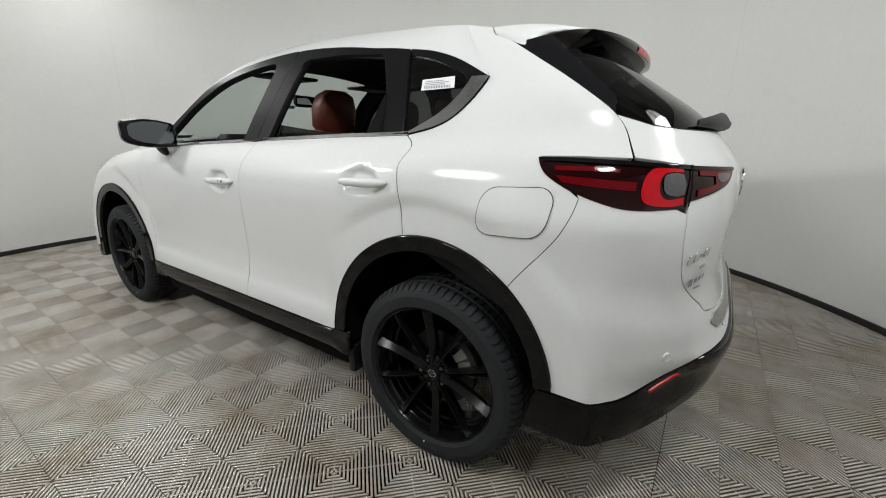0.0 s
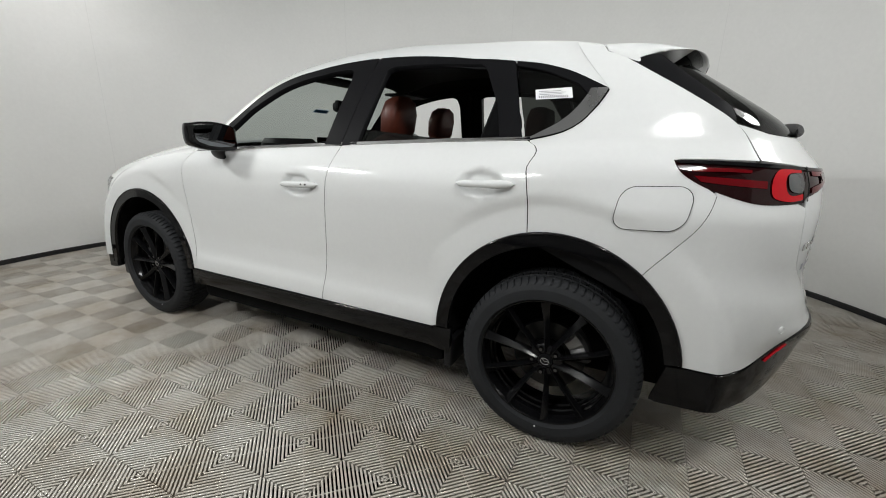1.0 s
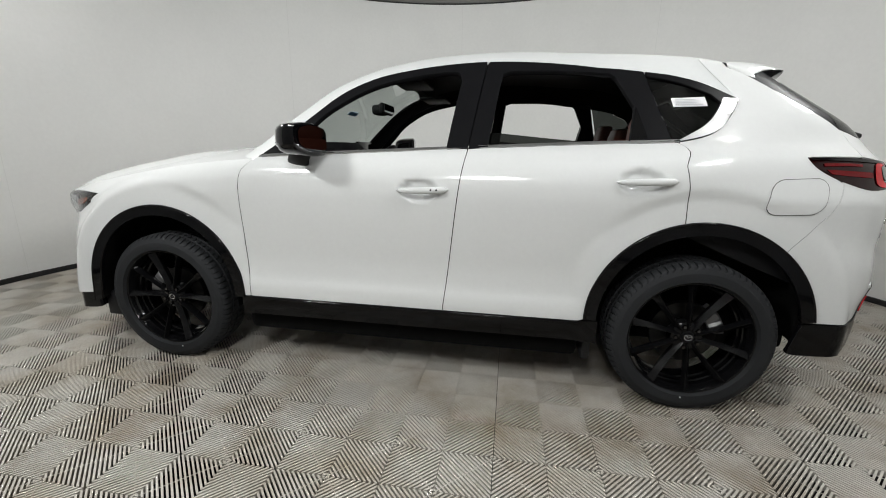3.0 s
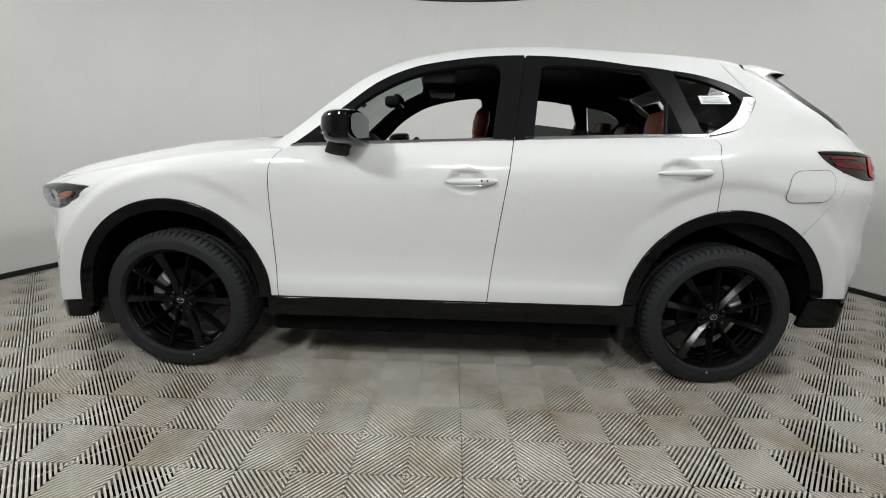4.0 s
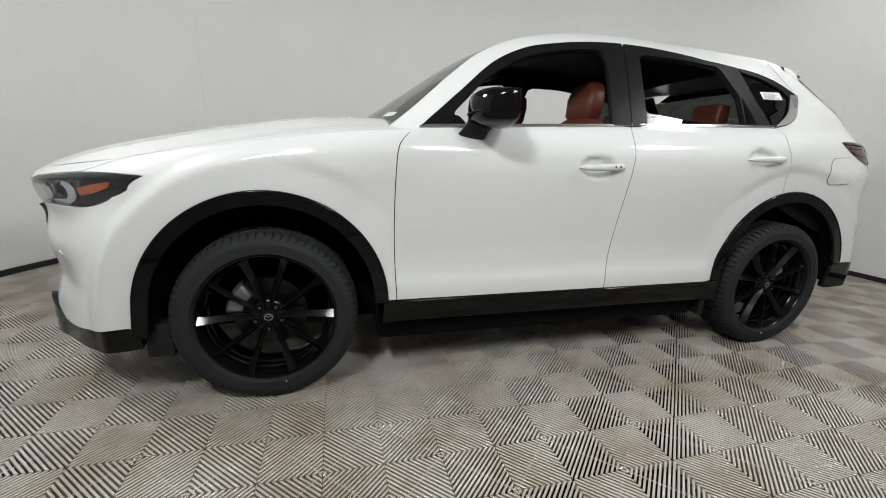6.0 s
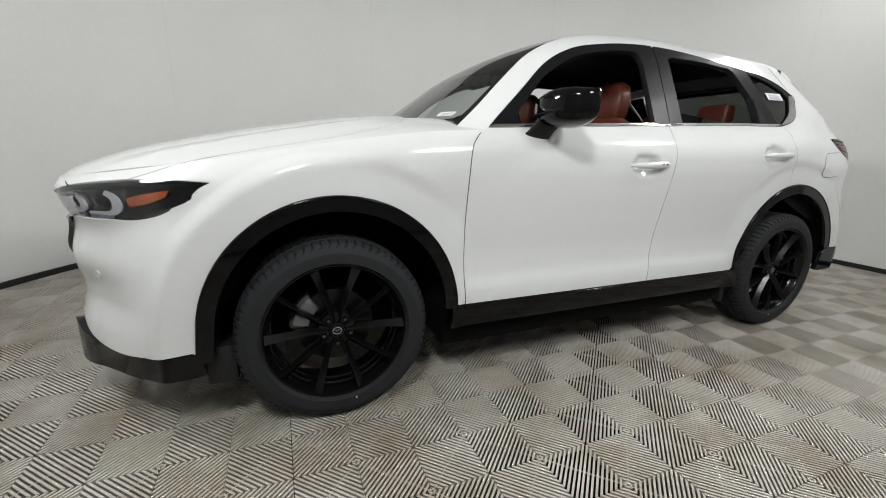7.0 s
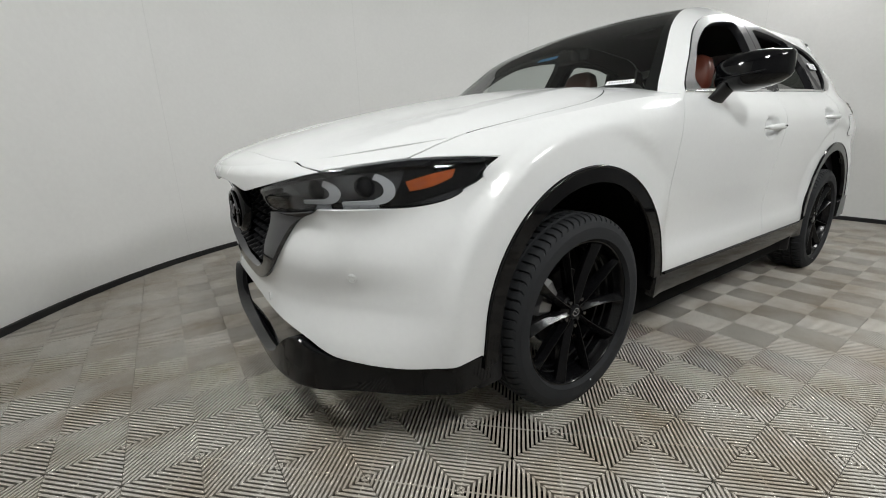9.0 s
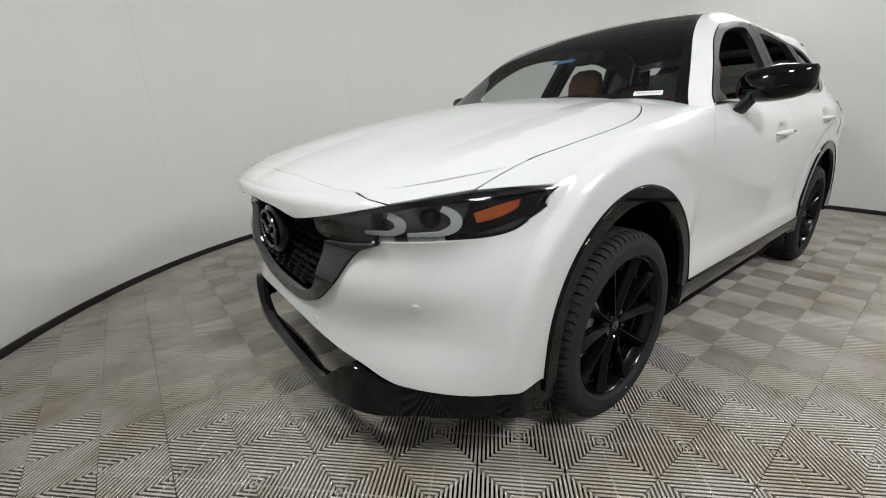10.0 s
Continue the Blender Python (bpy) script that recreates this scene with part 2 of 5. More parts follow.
def loft(bm, rows, closed=False, caps=True):
    """A skin over rows of points, each row as long as the others."""
    v = [[bm.verts.new(q) for q in row] for row in rows]
    m = len(v[0])
    for a, b in zip(v, v[1:]):
        for k in range(m if closed else m - 1):
            bm.faces.new((a[k], a[(k + 1) % m], b[(k + 1) % m], b[k]))
    if caps and closed:
        bm.faces.new(v[0][::-1])
        bm.faces.new(v[-1])
    return bm


def prism(bm, poly, y0, y1):
    """A slab with an outline in x and z, from y0 to y1."""
    a, b = [bm.verts.new((q[0], y0, q[1])) for q in poly], [bm.verts.new((q[0], y1, q[1])) for q in poly]
    bm.faces.new(a)
    bm.faces.new(b[::-1])
    for i in range(len(a)):
        bm.faces.new((a[i - 1], a[i], b[i], b[i - 1]))
    return bm


# ---- the car's surfaces ----
AXLE, WHEEL_Z = 1.349, 0.36
ARCH = {-1: (-1.335, 0.41), 1: (1.345, 0.428)}

half_width = spline((0.18, 0.80), (0.26, 0.865), (0.34, 0.905), (0.42, 0.916), (0.485, 0.911), (0.53, 0.899), (0.60, 0.893), (0.75, 0.903), (0.90, 0.919), (1.0, 0.925), (1.06, 0.918),
                    (1.11, 0.894), (1.15, 0.862), (1.18, 0.838), (1.22, 0.815), (1.30, 0.773), (1.42, 0.706), (1.52, 0.648), (1.60, 0.592), (1.68, 0.52))
nose = spline((0.18, -2.17), (0.26, -2.19), (0.36, -2.245), (0.45, -2.257), (0.55, -2.262), (0.66, -2.27), (0.78, -2.25), (0.86, -2.278), (0.91, -2.272), (0.95, -2.20), (1.10, -2.02))
tail = spline((0.18, 2.14), (0.28, 2.18), (0.40, 2.22), (0.52, 2.255), (0.60, 2.262), (0.66, 2.23), (0.80, 2.185), (0.95, 2.19), (1.06, 2.20), (1.14, 2.188), (1.22, 2.135),
              (1.30, 2.06), (1.40, 1.92), (1.50, 1.77), (1.58, 1.66), (1.68, 1.56))
fender_top = spline((-2.8, 0.912), (-2.4, 0.918), (-2.1, 0.945), (-1.85, 0.985), (-1.6, 1.03), (-1.3, 1.078), (-1.0, 1.113), (-0.75, 1.13))
P_END, Q_END, FLAT, ARC = 2.6, 4.9, 0.9, 1.9
_th = np.pi / 2 * (1 - (1 - np.linspace(0, 1, 1500)) ** 3)
_cx, _cy = np.sin(_th) ** (2 / P_END) * 1.37, np.cos(_th) ** (2 / Q_END) * 0.92
_len = np.concatenate([[0], np.cumsum(np.hypot(np.diff(_cx), np.diff(_cy)))])
_len = _len / _len[-1] * ARC


def body(u, z):
    """The car's flank, nose and tail: u runs along the plan from nose centre (-2.8) over the left flank (u = x) to tail centre (2.8)
    and on round to the right flank; z is the height."""
    if abs(u) > 2.8:
        x, y, z = body(math.copysign(5.6 - abs(u), u), z)
        return (x, -y, z)
    zz = z
    if u < -0.6:
        t = fender_top(u)
        zz = z + (1.13 - t) * step(0.6, t, z)
    elif u > 0.7:
        zz = z - 0.05 * step(0.7, 1.5, u) * step(0.95, 1.12, z) * step(1.42, 1.2, z)
    w = half_width(zz)
    if u > 0.9:
        w += 0.09 * step(0.9, 1.4, u) * max(0, z - 1.345) - 0.03 * step(1.2, 1.7, u) * step(0.98, 1.12, z) * step(1.38, 1.24, z)
    a = abs(u)
    w += step(-1.42, -1.72, u) * step(0.85, 0.65, z) * (0.908 - w)
    if a <= FLAT:
        return (u, flare(u, -w, z), z)
    th = float(np.interp(a - FLAT, _len, _th))
    end = nose(z) if u < 0 else tail(z)
    k = step(1.12, 1.32, z) if u > 0 else 0
    f = math.sin(th) ** (2 / (P_END + 1.4 * k))
    x = math.copysign(f * (abs(end) - FLAT) + FLAT, u)
    if u < 0:
        y = -w * max(math.cos(th), 0) ** (2 / Q_END)
    else:
        y = -w * max(1 - f ** (2.9 + 3.1 * step(0.48, 0.74, z)), 0) ** (1 / (5.2 - 0.6 * step(0.74, 0.48, z) - 1.1 * step(0.85, 1.1, z) * step(1.35, 1.2, z)))
    return (x, flare(x, y, z), z)


def flare(x, y, z):
    """The wheel arches' flares: the flank stays wide beside them, and an upright band with a creased edge runs round each arch."""
    for s in (-1, 1):
        d = (x - ARCH[s][0]) * s
        r = math.hypot(d, z - ARCH[s][1])
        if r < 0.82:
            y += (-0.906 - y) * step(0.82, 0.52, r) * step(1.0, 0.72, z) * step(0.15, 0.4, d)
        y += (-0.912 - y) * step(0.628, 0.562, r) * step(-0.55, -0.42, d)
    return y


hood_axis = spline((-2.8, -2.266, 0.922), (-2.6, -2.19, 0.976), (-2.3, -2.0, 1.036), (-2.0, -1.8, 1.088), (-1.6, -1.5, 1.148), (-1.2, -1.2, 1.195), (-0.75, -0.95, 1.213))

crease = spline((-2.8, 0.0), (-2.157, 0.01), (-2.036, 0.066), (-1.878, 0.121), (-1.662, 0.171), (-1.386, 0.212), (-0.8, 0.26))


def bonnet(u, r):
    """The top of the fenders and hood: r goes from 0 at the flank's upper edge to 1 at the car's middle."""
    t = fender_top(u)
    x0, y0, z0 = body(u, t)
    x1, z1 = hood_axis(u)
    k = 1 - 0.32 * abs(1 - r) ** 6 - 0.68 * abs(1 - r) ** 2
    rr = r if r < 1 else 2 - r
    ridge = 0.013 * max(0, 1 - abs(rr - crease(u)) / 0.13) * step(-2.2, -1.95, u) * step(-0.95, -1.25, u)
    return (x0 + (x1 - x0) * (1 - abs(1 - r) ** 1.6), y0 * (1 - r), z0 + (z1 - z0) * k + ridge)


dlo_top = spline((-0.80, 1.083), (-0.735, 1.140), (-0.632, 1.226), (-0.522, 1.319), (-0.366, 1.448), (-0.201, 1.529), (0.0, 1.576), (0.378, 1.612), (0.786, 1.586), (1.0, 1.552), (1.2, 1.520), (1.33, 1.480), (1.437, 1.419))
rail_h = spline((-0.80, 1.12), (-0.694, 1.203), (-0.522, 1.355), (-0.366, 1.484), (-0.2, 1.574), (0.0, 1.634), (0.38, 1.675), (0.8, 1.660), (1.1, 1.638), (1.437, 1.606), (1.62, 1.586), (1.7, 1.577))
rail_x = spline((-0.80, -0.08), (-0.36, -0.06), (-0.1, -0.03), (0.2, 0.0), (1.8, 0.0))
rail_in = spline((-0.80, 0.048), (-0.2, 0.042), (0.3, 0.036), (1.0, 0.03), (1.3, 0.015), (1.437, 0.0), (1.8, 0.0))


def rail(s):
    """The edge where windscreen or roof meets the pillar or roof side."""
    z = rail_h(s)
    x, y, z = body(s, z)
    return (x + rail_x(s), y + rail_in(s), z)


bow_x = spline((-0.80, -0.15), (-0.4, -0.04), (-0.1, -0.02), (0.3, 0.0), (1.8, 0.05))
bow_z = spline((-0.80, 0.01), (-0.4, 0.012), (0.0, 0.03), (0.6, 0.036), (1.8, 0.036))


def cap(s, k):
    """Windscreen and roof: s along the rail, k from -1 at the left edge to 1 at the right."""
    x, y, z = rail(s)
    b = 1 - k * k
    return (x + bow_x(s) * b, -y * k, z + bow_z(s) * b)


def pillar(s, k):
    """Roof side and A-pillar between the window surround (k 0) and the rail (k 1)."""
    z = dlo_top(s)
    a, b = np.array(body(s, z)), np.array(rail(s))
    p = a + (b - a) * k
    return tuple(p + np.array((-0.004 * step(0.1, -0.2, s), 0.002, 0.005)) * 4 * k * (1 - k) * step(1.437, 1.2, s))


def spoiler_top(a, k):
    """The spoiler's upper face: a from the roof's rear edge to the lip, k across."""
    x0, y0, z0 = cap(1.625, k)
    x1, y1, z1 = 1.80 - 0.055 * k * k - 0.03 * abs(k) ** 6, 0.515 * k, 1.578 - 0.012 * k * k
    return (x0 + (x1 - x0) * a, y0 + (y1 - y0) * a, z0 + (z1 - z0) * a + 0.012 * math.sin(math.pi * min(max(a, 0), 1)))


def spoiler_under(a, k):
    """The spoiler's lip and underside, back to the rear window."""
    x1, y1, z1 = spoiler_top(1, k)
    x2, z2 = x1 - 0.10, 1.515 - 0.02 * k * k
    drop = min(a * 4, 1)
    f = max(a - 0.25, 0) / 0.75
    return (x1 + 0.006 * math.sin(math.pi * drop) + (x2 - x1) * f, y1, z1 - 0.034 * drop * (1 - 0.9 * k ** 4) + (z2 - z1 + 0.034 * (1 - 0.9 * k ** 4)) * f)

# ---- the booth ----
CENTRE, RADIUS = (0.0, -0.4), 3.81


def booth():
    n = 120
    turn = lambda r, z, k: (CENTRE[0] + r * math.cos(radians(k)), CENTRE[1] + r * math.sin(radians(k)), z)
    ring = lambda r, z: [turn(r, z, 360 * k / n) for k in range(n)]
    band = lambda r, z, a0, a1: [turn(r, z, a0 + (a1 - a0) * k / 90) for k in range(91)]
    a0, a1 = -24, 204
    rows = [(RADIUS, 0.0), (RADIUS, CEILING), (RADIUS + 0.12, CEILING), (RADIUS + 0.12, 0.0)]
    bm = bmesh.new()
    loft(bm, [band(r, z, a0, a1) for r, z in rows])
    wall = part("wall_round", bm, WALL)
    tagged(wall, "matt white curved booth wall running round the car", "wall", kind="structure")
    # unseen grey backing on the camera's side, added to set bounce and dark reflections
    bm = bmesh.new()
    loft(bm, [band(r, z, a1 + 0.1, a0 + 359.9) for r, z in rows])
    tagged(part("unseen_backing", bm, BACKING), "unseen grey backing added behind the camera to set bounce and reflections", "curtain", kind="structure")
    for a in (12.8, 56.2, 94.0, 129.4, 172.5):
        bm = bmesh.new()
        box(bm, (-0.003, -0.002, 0.046), (0.003, 0.003, CEILING))
        bmesh.ops.transform(bm, matrix=pose(*turn(RADIUS, 0, a), 0, 0, a - 90), verts=bm.verts)
        part("wall_seam", bm, SEAM, wall)
    bm = bmesh.new()
    loft(bm, [ring(RADIUS - 0.002, 0.0), ring(RADIUS - 0.014, 0.0), ring(RADIUS - 0.014, 0.04), ring(RADIUS - 0.008, 0.046), ring(RADIUS - 0.002, 0.046)], closed=True, caps=False)
    tagged(part("baseboard", bm, BASE), "thin black rubber skirting along the curved wall", "baseboard", kind="structure")
    bm = bmesh.new()
    loft(bm, [ring(RADIUS - 0.002, CEILING - 0.012), ring(RADIUS - 0.012, CEILING - 0.012), ring(RADIUS - 0.012, CEILING - 0.001), ring(RADIUS - 0.002, CEILING - 0.001)], closed=True, caps=False)
    tagged(part("trim", bm, BASE), "thin dark edge where wall meets ceiling", "trim", kind="structure")
    bm = bmesh.new()
    loft(bm, [ring(RADIUS + 0.12, CEILING + 0.004), ring(RADIUS + 0.12, CEILING + 0.1)], closed=True)
    tagged(part("ceiling", bm, ROOF_GREY), "plain grey ceiling above the booth", "ceiling", kind="structure")
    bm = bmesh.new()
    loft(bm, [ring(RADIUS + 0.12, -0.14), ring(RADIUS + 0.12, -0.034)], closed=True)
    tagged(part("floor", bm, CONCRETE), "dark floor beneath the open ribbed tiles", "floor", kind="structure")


booth()


def lamps():
    for x, y, size, watts in LAMPS:
        k = size / 0.62
        t = thing("ceiling_lamp", "round white ceiling lamp with a glowing diffuser, from a set that includes added fill lamps", "lamp", (x, y, CEILING), "lamps round the booth")
        bm = bmesh.new()
        lathe(bm, [(0.001, 0.0), (0.12 * k, 0.0), (0.33 * k, -0.06), (0.35 * k, -0.10), (0.34 * k, -0.10), (0.32 * k, -0.07)], 40, "z")
        part("housing", bm, DLO, t)
        bm = bmesh.new()
        lathe(bm, [(0.001, -0.085), (0.16 * k, -0.085), (0.315 * k, -0.08)], 40, "z")
        part("diffuser", bm, LAMP, t)
        li = bpy.data.lights.new("lamp_light", "AREA")
        li.shape, li.size, li.energy, li.color = "DISK", size, watts, (0.985, 1.0, 0.985)
        ob = new("lamp_light", li)
        ob.parent = t
        li.spread = radians(170)
        ob.matrix_basis = look((0, 0, -0.115), (-x * 1.6, -(y - CENTRE[1]) * 1.6, -2.2) if size < 1 else (0, 0.01, -2))


lamps()

# ---- the car ----
car = thing("car", "white SUV with gloss black trim, windows down, parked on ribbed tiles", "car")
GAP = 0.002
belt = spline((-0.8, 1.134), (0.19, 1.186), (1.114, 1.229), (1.3, 1.237))
ARCH_R = 0.476


def along(x, z):
    """The plan parameter at which the flank reaches x."""
    lo, hi = (-2.3, 0.0) if x < 0 else (0.0, 2.3)
    for _ in range(20):
        m = (lo + hi) / 2
        if body(m, z)[0] < x:
            lo = m
        else:
            hi = m
    return m


def arch(s, a0, a1, r=ARCH_R, n=30):
    """Part of a wheel arch's edge: a circle that runs out in a straight line towards the bumper."""
    out = []
    for x, z in arc(*ARCH[s], r, a0, a1, n):
        h = 0.045 if s < 0 else 0.0
        if (x - ARCH[s][0]) * s > 0 and z < ARCH[s][1] + h:
            x = ARCH[s][0] + s * (math.sqrt(r * r - h * h) + (ARCH[s][1] + h - z) * h / r)
        out.append((along(x, z), z))
    return out


def full(half):
    """Mirrors an outline that starts and ends at the car's middle."""
    c = math.copysign(5.6, half[0][0])
    return half + [(c - u, z) for u, z in half[-2:0:-1]]


def full_k(half):
    return half + [(s, -k) for s, k in half[-2:0:-1]]


def both(name, poly, surf, mat, parent=car, label="", **kw):
    return [sheet(name, poly, surf, mat, parent, label, side=s, **kw) for s in (1, -1)]


front_gap = bend([(-0.748, 1.137), (-0.795, 1.10), (-0.826, 1.04), (-0.836, 0.87), (-0.835, 0.66), (-0.825, 0.42)], 5)
mid_gap = bend([(0.300, 1.187), (0.284, 1.10), (0.257, 0.895), (0.220, 0.558), (0.205, 0.42)], 5)
rear_gap = bend([(1.114, 1.227), (1.206, 1.176), (1.237, 1.05), arch(1, 102, 101, n=1)[0]], 5)
SILL_Z = 0.42


def shift(pts, d):
    return [(u + d, z) for u, z in pts]


# doors, with the hollows behind their handles
HANDLES = {"front_door": (0.105, 1.004, 0.0), "rear_door": (1.07, 1.066, 0.06)}


def hollow(name):
    cx, cz, tilt = HANDLES[name]

    def surf(u, z):
        x, y, zz = body(u, z)
        r = math.hypot((u - cx + 0.02) / 0.108, (z - cz) / 0.060)
        return (x, y + 0.026 * step(1.0, 0.45, r), zz)

    return surf


front_poly = [(u, belt(u)) for u in np.linspace(0.295, -0.743, 18)] + shift(front_gap, GAP) + [(u, SILL_Z) for u in np.linspace(-0.7, 0.2, 10)] + shift(mid_gap[::-1], -GAP)
rear_poly = ([(u, belt(u)) for u in np.linspace(1.105, 0.305, 16)] + shift(mid_gap, GAP) + [(u, SILL_Z) for u in np.linspace(0.25, 0.85, 8)]
             + arch(1, 180, 102) + shift(rear_gap[::-1], -GAP))
DOORS = {}
for name, poly in (("front_door", front_poly), ("rear_door", rear_poly)):
    DOORS[name, 1] = sheet(name, poly, hollow(name), PAINT, car, "white door with its window down", cell=0.018)
    DOORS[name, -1] = sheet(name, poly, body, PAINT, car, side=-1, cell=0.06)


def handle(name):
    cx, cz, tilt = HANDLES[name]
    door = DOORS[name, 1]
    bm = bmesh.new()
    rows = []
    for i in range(15):
        f = i / 14
        u = cx - 0.122 + 0.244 * f
        h = 0.0165 * (1 - abs(2 * f - 1) ** 5) ** 0.5 * (0.72 + 0.28 * f) + 0.001
        x, y, z = body(u, cz)
        out = -0.030 * (1 - abs(2 * f - 1) ** 3) ** 0.6 - 0.002
        z = z + (u - cx) * 0.035
        rows.append([(x, y + out + 0.010 - 0.012 * math.cos(a), z + h * math.sin(a)) for a in [2 * math.pi * k / 12 for k in range(12)]])
    loft(bm, rows, closed=True)
    ob = part("handle", bm, PAINT, door, "white pull handle")
    return ob


for name in HANDLES:
    handle(name)
for u, r in ((0.150, 0.005), (0.176, 0.0045)):
    bm = bmesh.new()
    x, y, z = body(u, 1.006)
    lathe(bm, [(0.0003, -0.003), (r * 0.8, -0.003), (r, 0.0), (r, 0.01)], 16)
    ob = part("keyhole", bm, LINER, DOORS["front_door", 1], "black lock button")
    ob.location = (x, y - 0.0305, z + 0.002)

# front fender, hood and nose
edge = [(u, fender_top(u)) for u in np.linspace(-0.775, -1.835, 24)] + bend([(-1.852, 0.983), (-1.896, 0.963), (-1.927, 0.944), (-1.943, 0.932)], 3)
head_top = bend([(-1.93, 0.931), (-1.86, 0.934), (-1.698, 0.930)], 5)
bump_gap = bend([(-1.700, 0.926), (-1.734, 0.876), (-1.69, 0.826), arch(-1, 130, 129, n=1)[0]], 4)
hood_gap = bend([(-1.845, 0.0), (-1.77, 0.017), (-1.60, 0.031), (-1.46, 0.038), (-1.31, 0.056), (-1.18, 0.105), (-1.08, 0.165), (-1.01, 0.24), (-0.975, 0.33)], 5)
fender_poly = edge + head_top + bump_gap[1:] + arch(-1, 130, 1.0) + [(-0.828 - GAP, SILL_Z)] + shift(front_gap[::-1], -GAP)[:-3]
top_poly = [(u, 0.0) for u in np.linspace(-0.77, -1.84, 28)] + hood_gap[1:] + [(-0.92, 0.33), (-0.80, 0.30), (-0.77, 0.15)]
both("fender", fender_poly, body, PAINT, more=[(top_poly, bonnet)], cell=0.018)
seam = bend([(-2.25, 0.0), (-2.33, 0.04), (-2.45, 0.15), (-2.575, 0.326), (-2.64, 0.6), (-2.66, 1.0)], 4)
hood_half = [(-0.92, 1.0)] + [(-0.92, r) for r in np.linspace(0.9, 0.40, 7)] + [(-0.965, 0.35)] + [(u - 0.002, r + 0.0045) for u, r in hood_gap[::-1]] + [(u, 0.0) for u in np.linspace(-1.87, -2.24, 8)] + [(u + 0.002, r) for u, r in seam]
hood_edge = [(u, fender_top(u)) for u in np.linspace(-1.862, -2.245, 12)] + bend([(-2.20, 0.917), (-2.142, 0.906)], 3) + bend([(-2.05, 0.921), (-1.952, 0.933)], 4) + bend([(-1.936, 0.944), (-1.904, 0.964)], 3)


def proud(surf):
    """The nose juts a little over the grille and lamps."""

    def f(a, b):
        x, y, z = surf(a, b)
        return (x - 0.052 * step(1.0, 0.93, z) * step(2.15, 2.75, abs(a)), y, z)

    return f


both("hood", hood_half, proud(bonnet), PAINT, more=[(hood_edge, proud(body))], cell=0.03)


nose_top = [(u - 0.002, r) for u, r in seam[::-1]] + [(u, 0.0) for u in np.linspace(-2.26, -2.8, 14)] + [(-2.8, 0.5), (-2.8, 1.0)]
nose_front = [(u, fender_top(u)) for u in np.linspace(-2.255, -2.8, 14)] + bend([(-2.8, 0.872), (-2.6, 0.862), (-2.50, 0.842), (-2.45, 0.845), (-2.30, 0.872), (-2.147, 0.9030)], 4) + [(-2.203, 0.9155)]
both("nose_panel", nose_top, proud(bonnet), PAINT, more=[(nose_front, proud(body))], cell=0.03, lip=0.035)

# front bumper


def bumper(u, z):
    """The flank's surface with the scooped cheeks beside the lower intake."""
    x, y, zz = body(u, z)
    a = abs(u) if abs(u) <= 2.8 else 5.6 - abs(u)
    d = 0.011 * step(1.84, 2.08, a) * step(2.45, 2.18, a) * step(0.64, 0.53, z - (2.2 - a) * 0.10) * step(0.318, 0.40, z)
    n = math.hypot(x * 0.6, y) or 1
    d -= 0.034 * step(0.52, 0.36, z) * step(1.80, 2.12, a)
    return (x - d * x * 0.6 / n, y - d * y / n, zz)


fb = (bend([(-2.8, 0.500), (-2.62, 0.512), (-2.48, 0.560), (-2.35, 0.655), (-2.275, 0.755), (-2.20, 0.796)], 5) + bend([(-2.185, 0.7985), (-1.98, 0.800), (-1.858, 0.8175), (-1.784, 0.848), (-1.7405, 0.8725)], 4)
      + bump_gap[5:] + arch(-1, 130, 186) + bend([(-1.80, 0.366), (-2.0, 0.356), (-2.14, 0.360), (-2.20, 0.378), (-2.28, 0.412), (-2.42, 0.436), (-2.6, 0.443), (-2.8, 0.444)], 4))
sheet("front_bumper", full(fb), bumper, PAINT, car, "white front bumper with a wide black grille opening", cell=0.02)


def chin(u, z):
    """The lip below the bumper, standing a little forward of it."""
    x, y, zz = body(u, 0.50)
    a = abs(u) if abs(u) <= 2.8 else 5.6 - abs(u)
    k = step(1.9, 2.4, a)
    f = 1 + 0.019 * k - 0.035 * step(0.25, 0.19, z)
    return (x * (1 + (f - 1) * step(1.75, 2.2, a)), y * (1 + 0.022 * k - 0.03 * step(0.25, 0.19, z)), z)


lip_front = bend([(-2.8, 0.262), (-2.6, 0.266), (-2.45, 0.300), (-2.31, 0.402), (-2.22, 0.376), (-2.14, 0.356), (-2.0, 0.350), (-1.80, 0.361)], 4) + [(-1.77, 0.363), (-1.755, 0.280)] + bend([(-1.80, 0.274), (-2.2, 0.250), (-2.6, 0.220), (-2.8, 0.214)], 4)
sheet("front_lip", full(lip_front), chin, BLACK, car, "gloss black lower front lip", lip=0.05)


def intake(u, a):
    """The dark hollow between bumper and lip."""
    x, y, z = body(u, 0.30 + 0.13 * a)
    f = 0.94 - 0.05 * math.sin(math.pi * min(max(a, 0), 1))
    return (x * f, y * 0.94, 0.235 + 0.225 * a)


sheet("intake", full([(-2.8, 1.05), (-2.05, 1.05), (-1.98, 0.5), (-2.05, -0.1), (-2.8, -0.1)]), intake, BLACK, car, "black lower air intake", lip=0)

# rear
gate_gap = bend([(1.612, 1.560), (1.709, 1.522), (1.820, 1.410), (1.881, 1.298), (1.92, 1.226), (1.952, 1.179)], 5)


def back(u):
    """Stretches the plan parameter round the rear corner."""
    return u if u < 1.95 else 1.95 + (u - 1.95) * 1.27


def rear(u, z):
    return body(back(u), z)


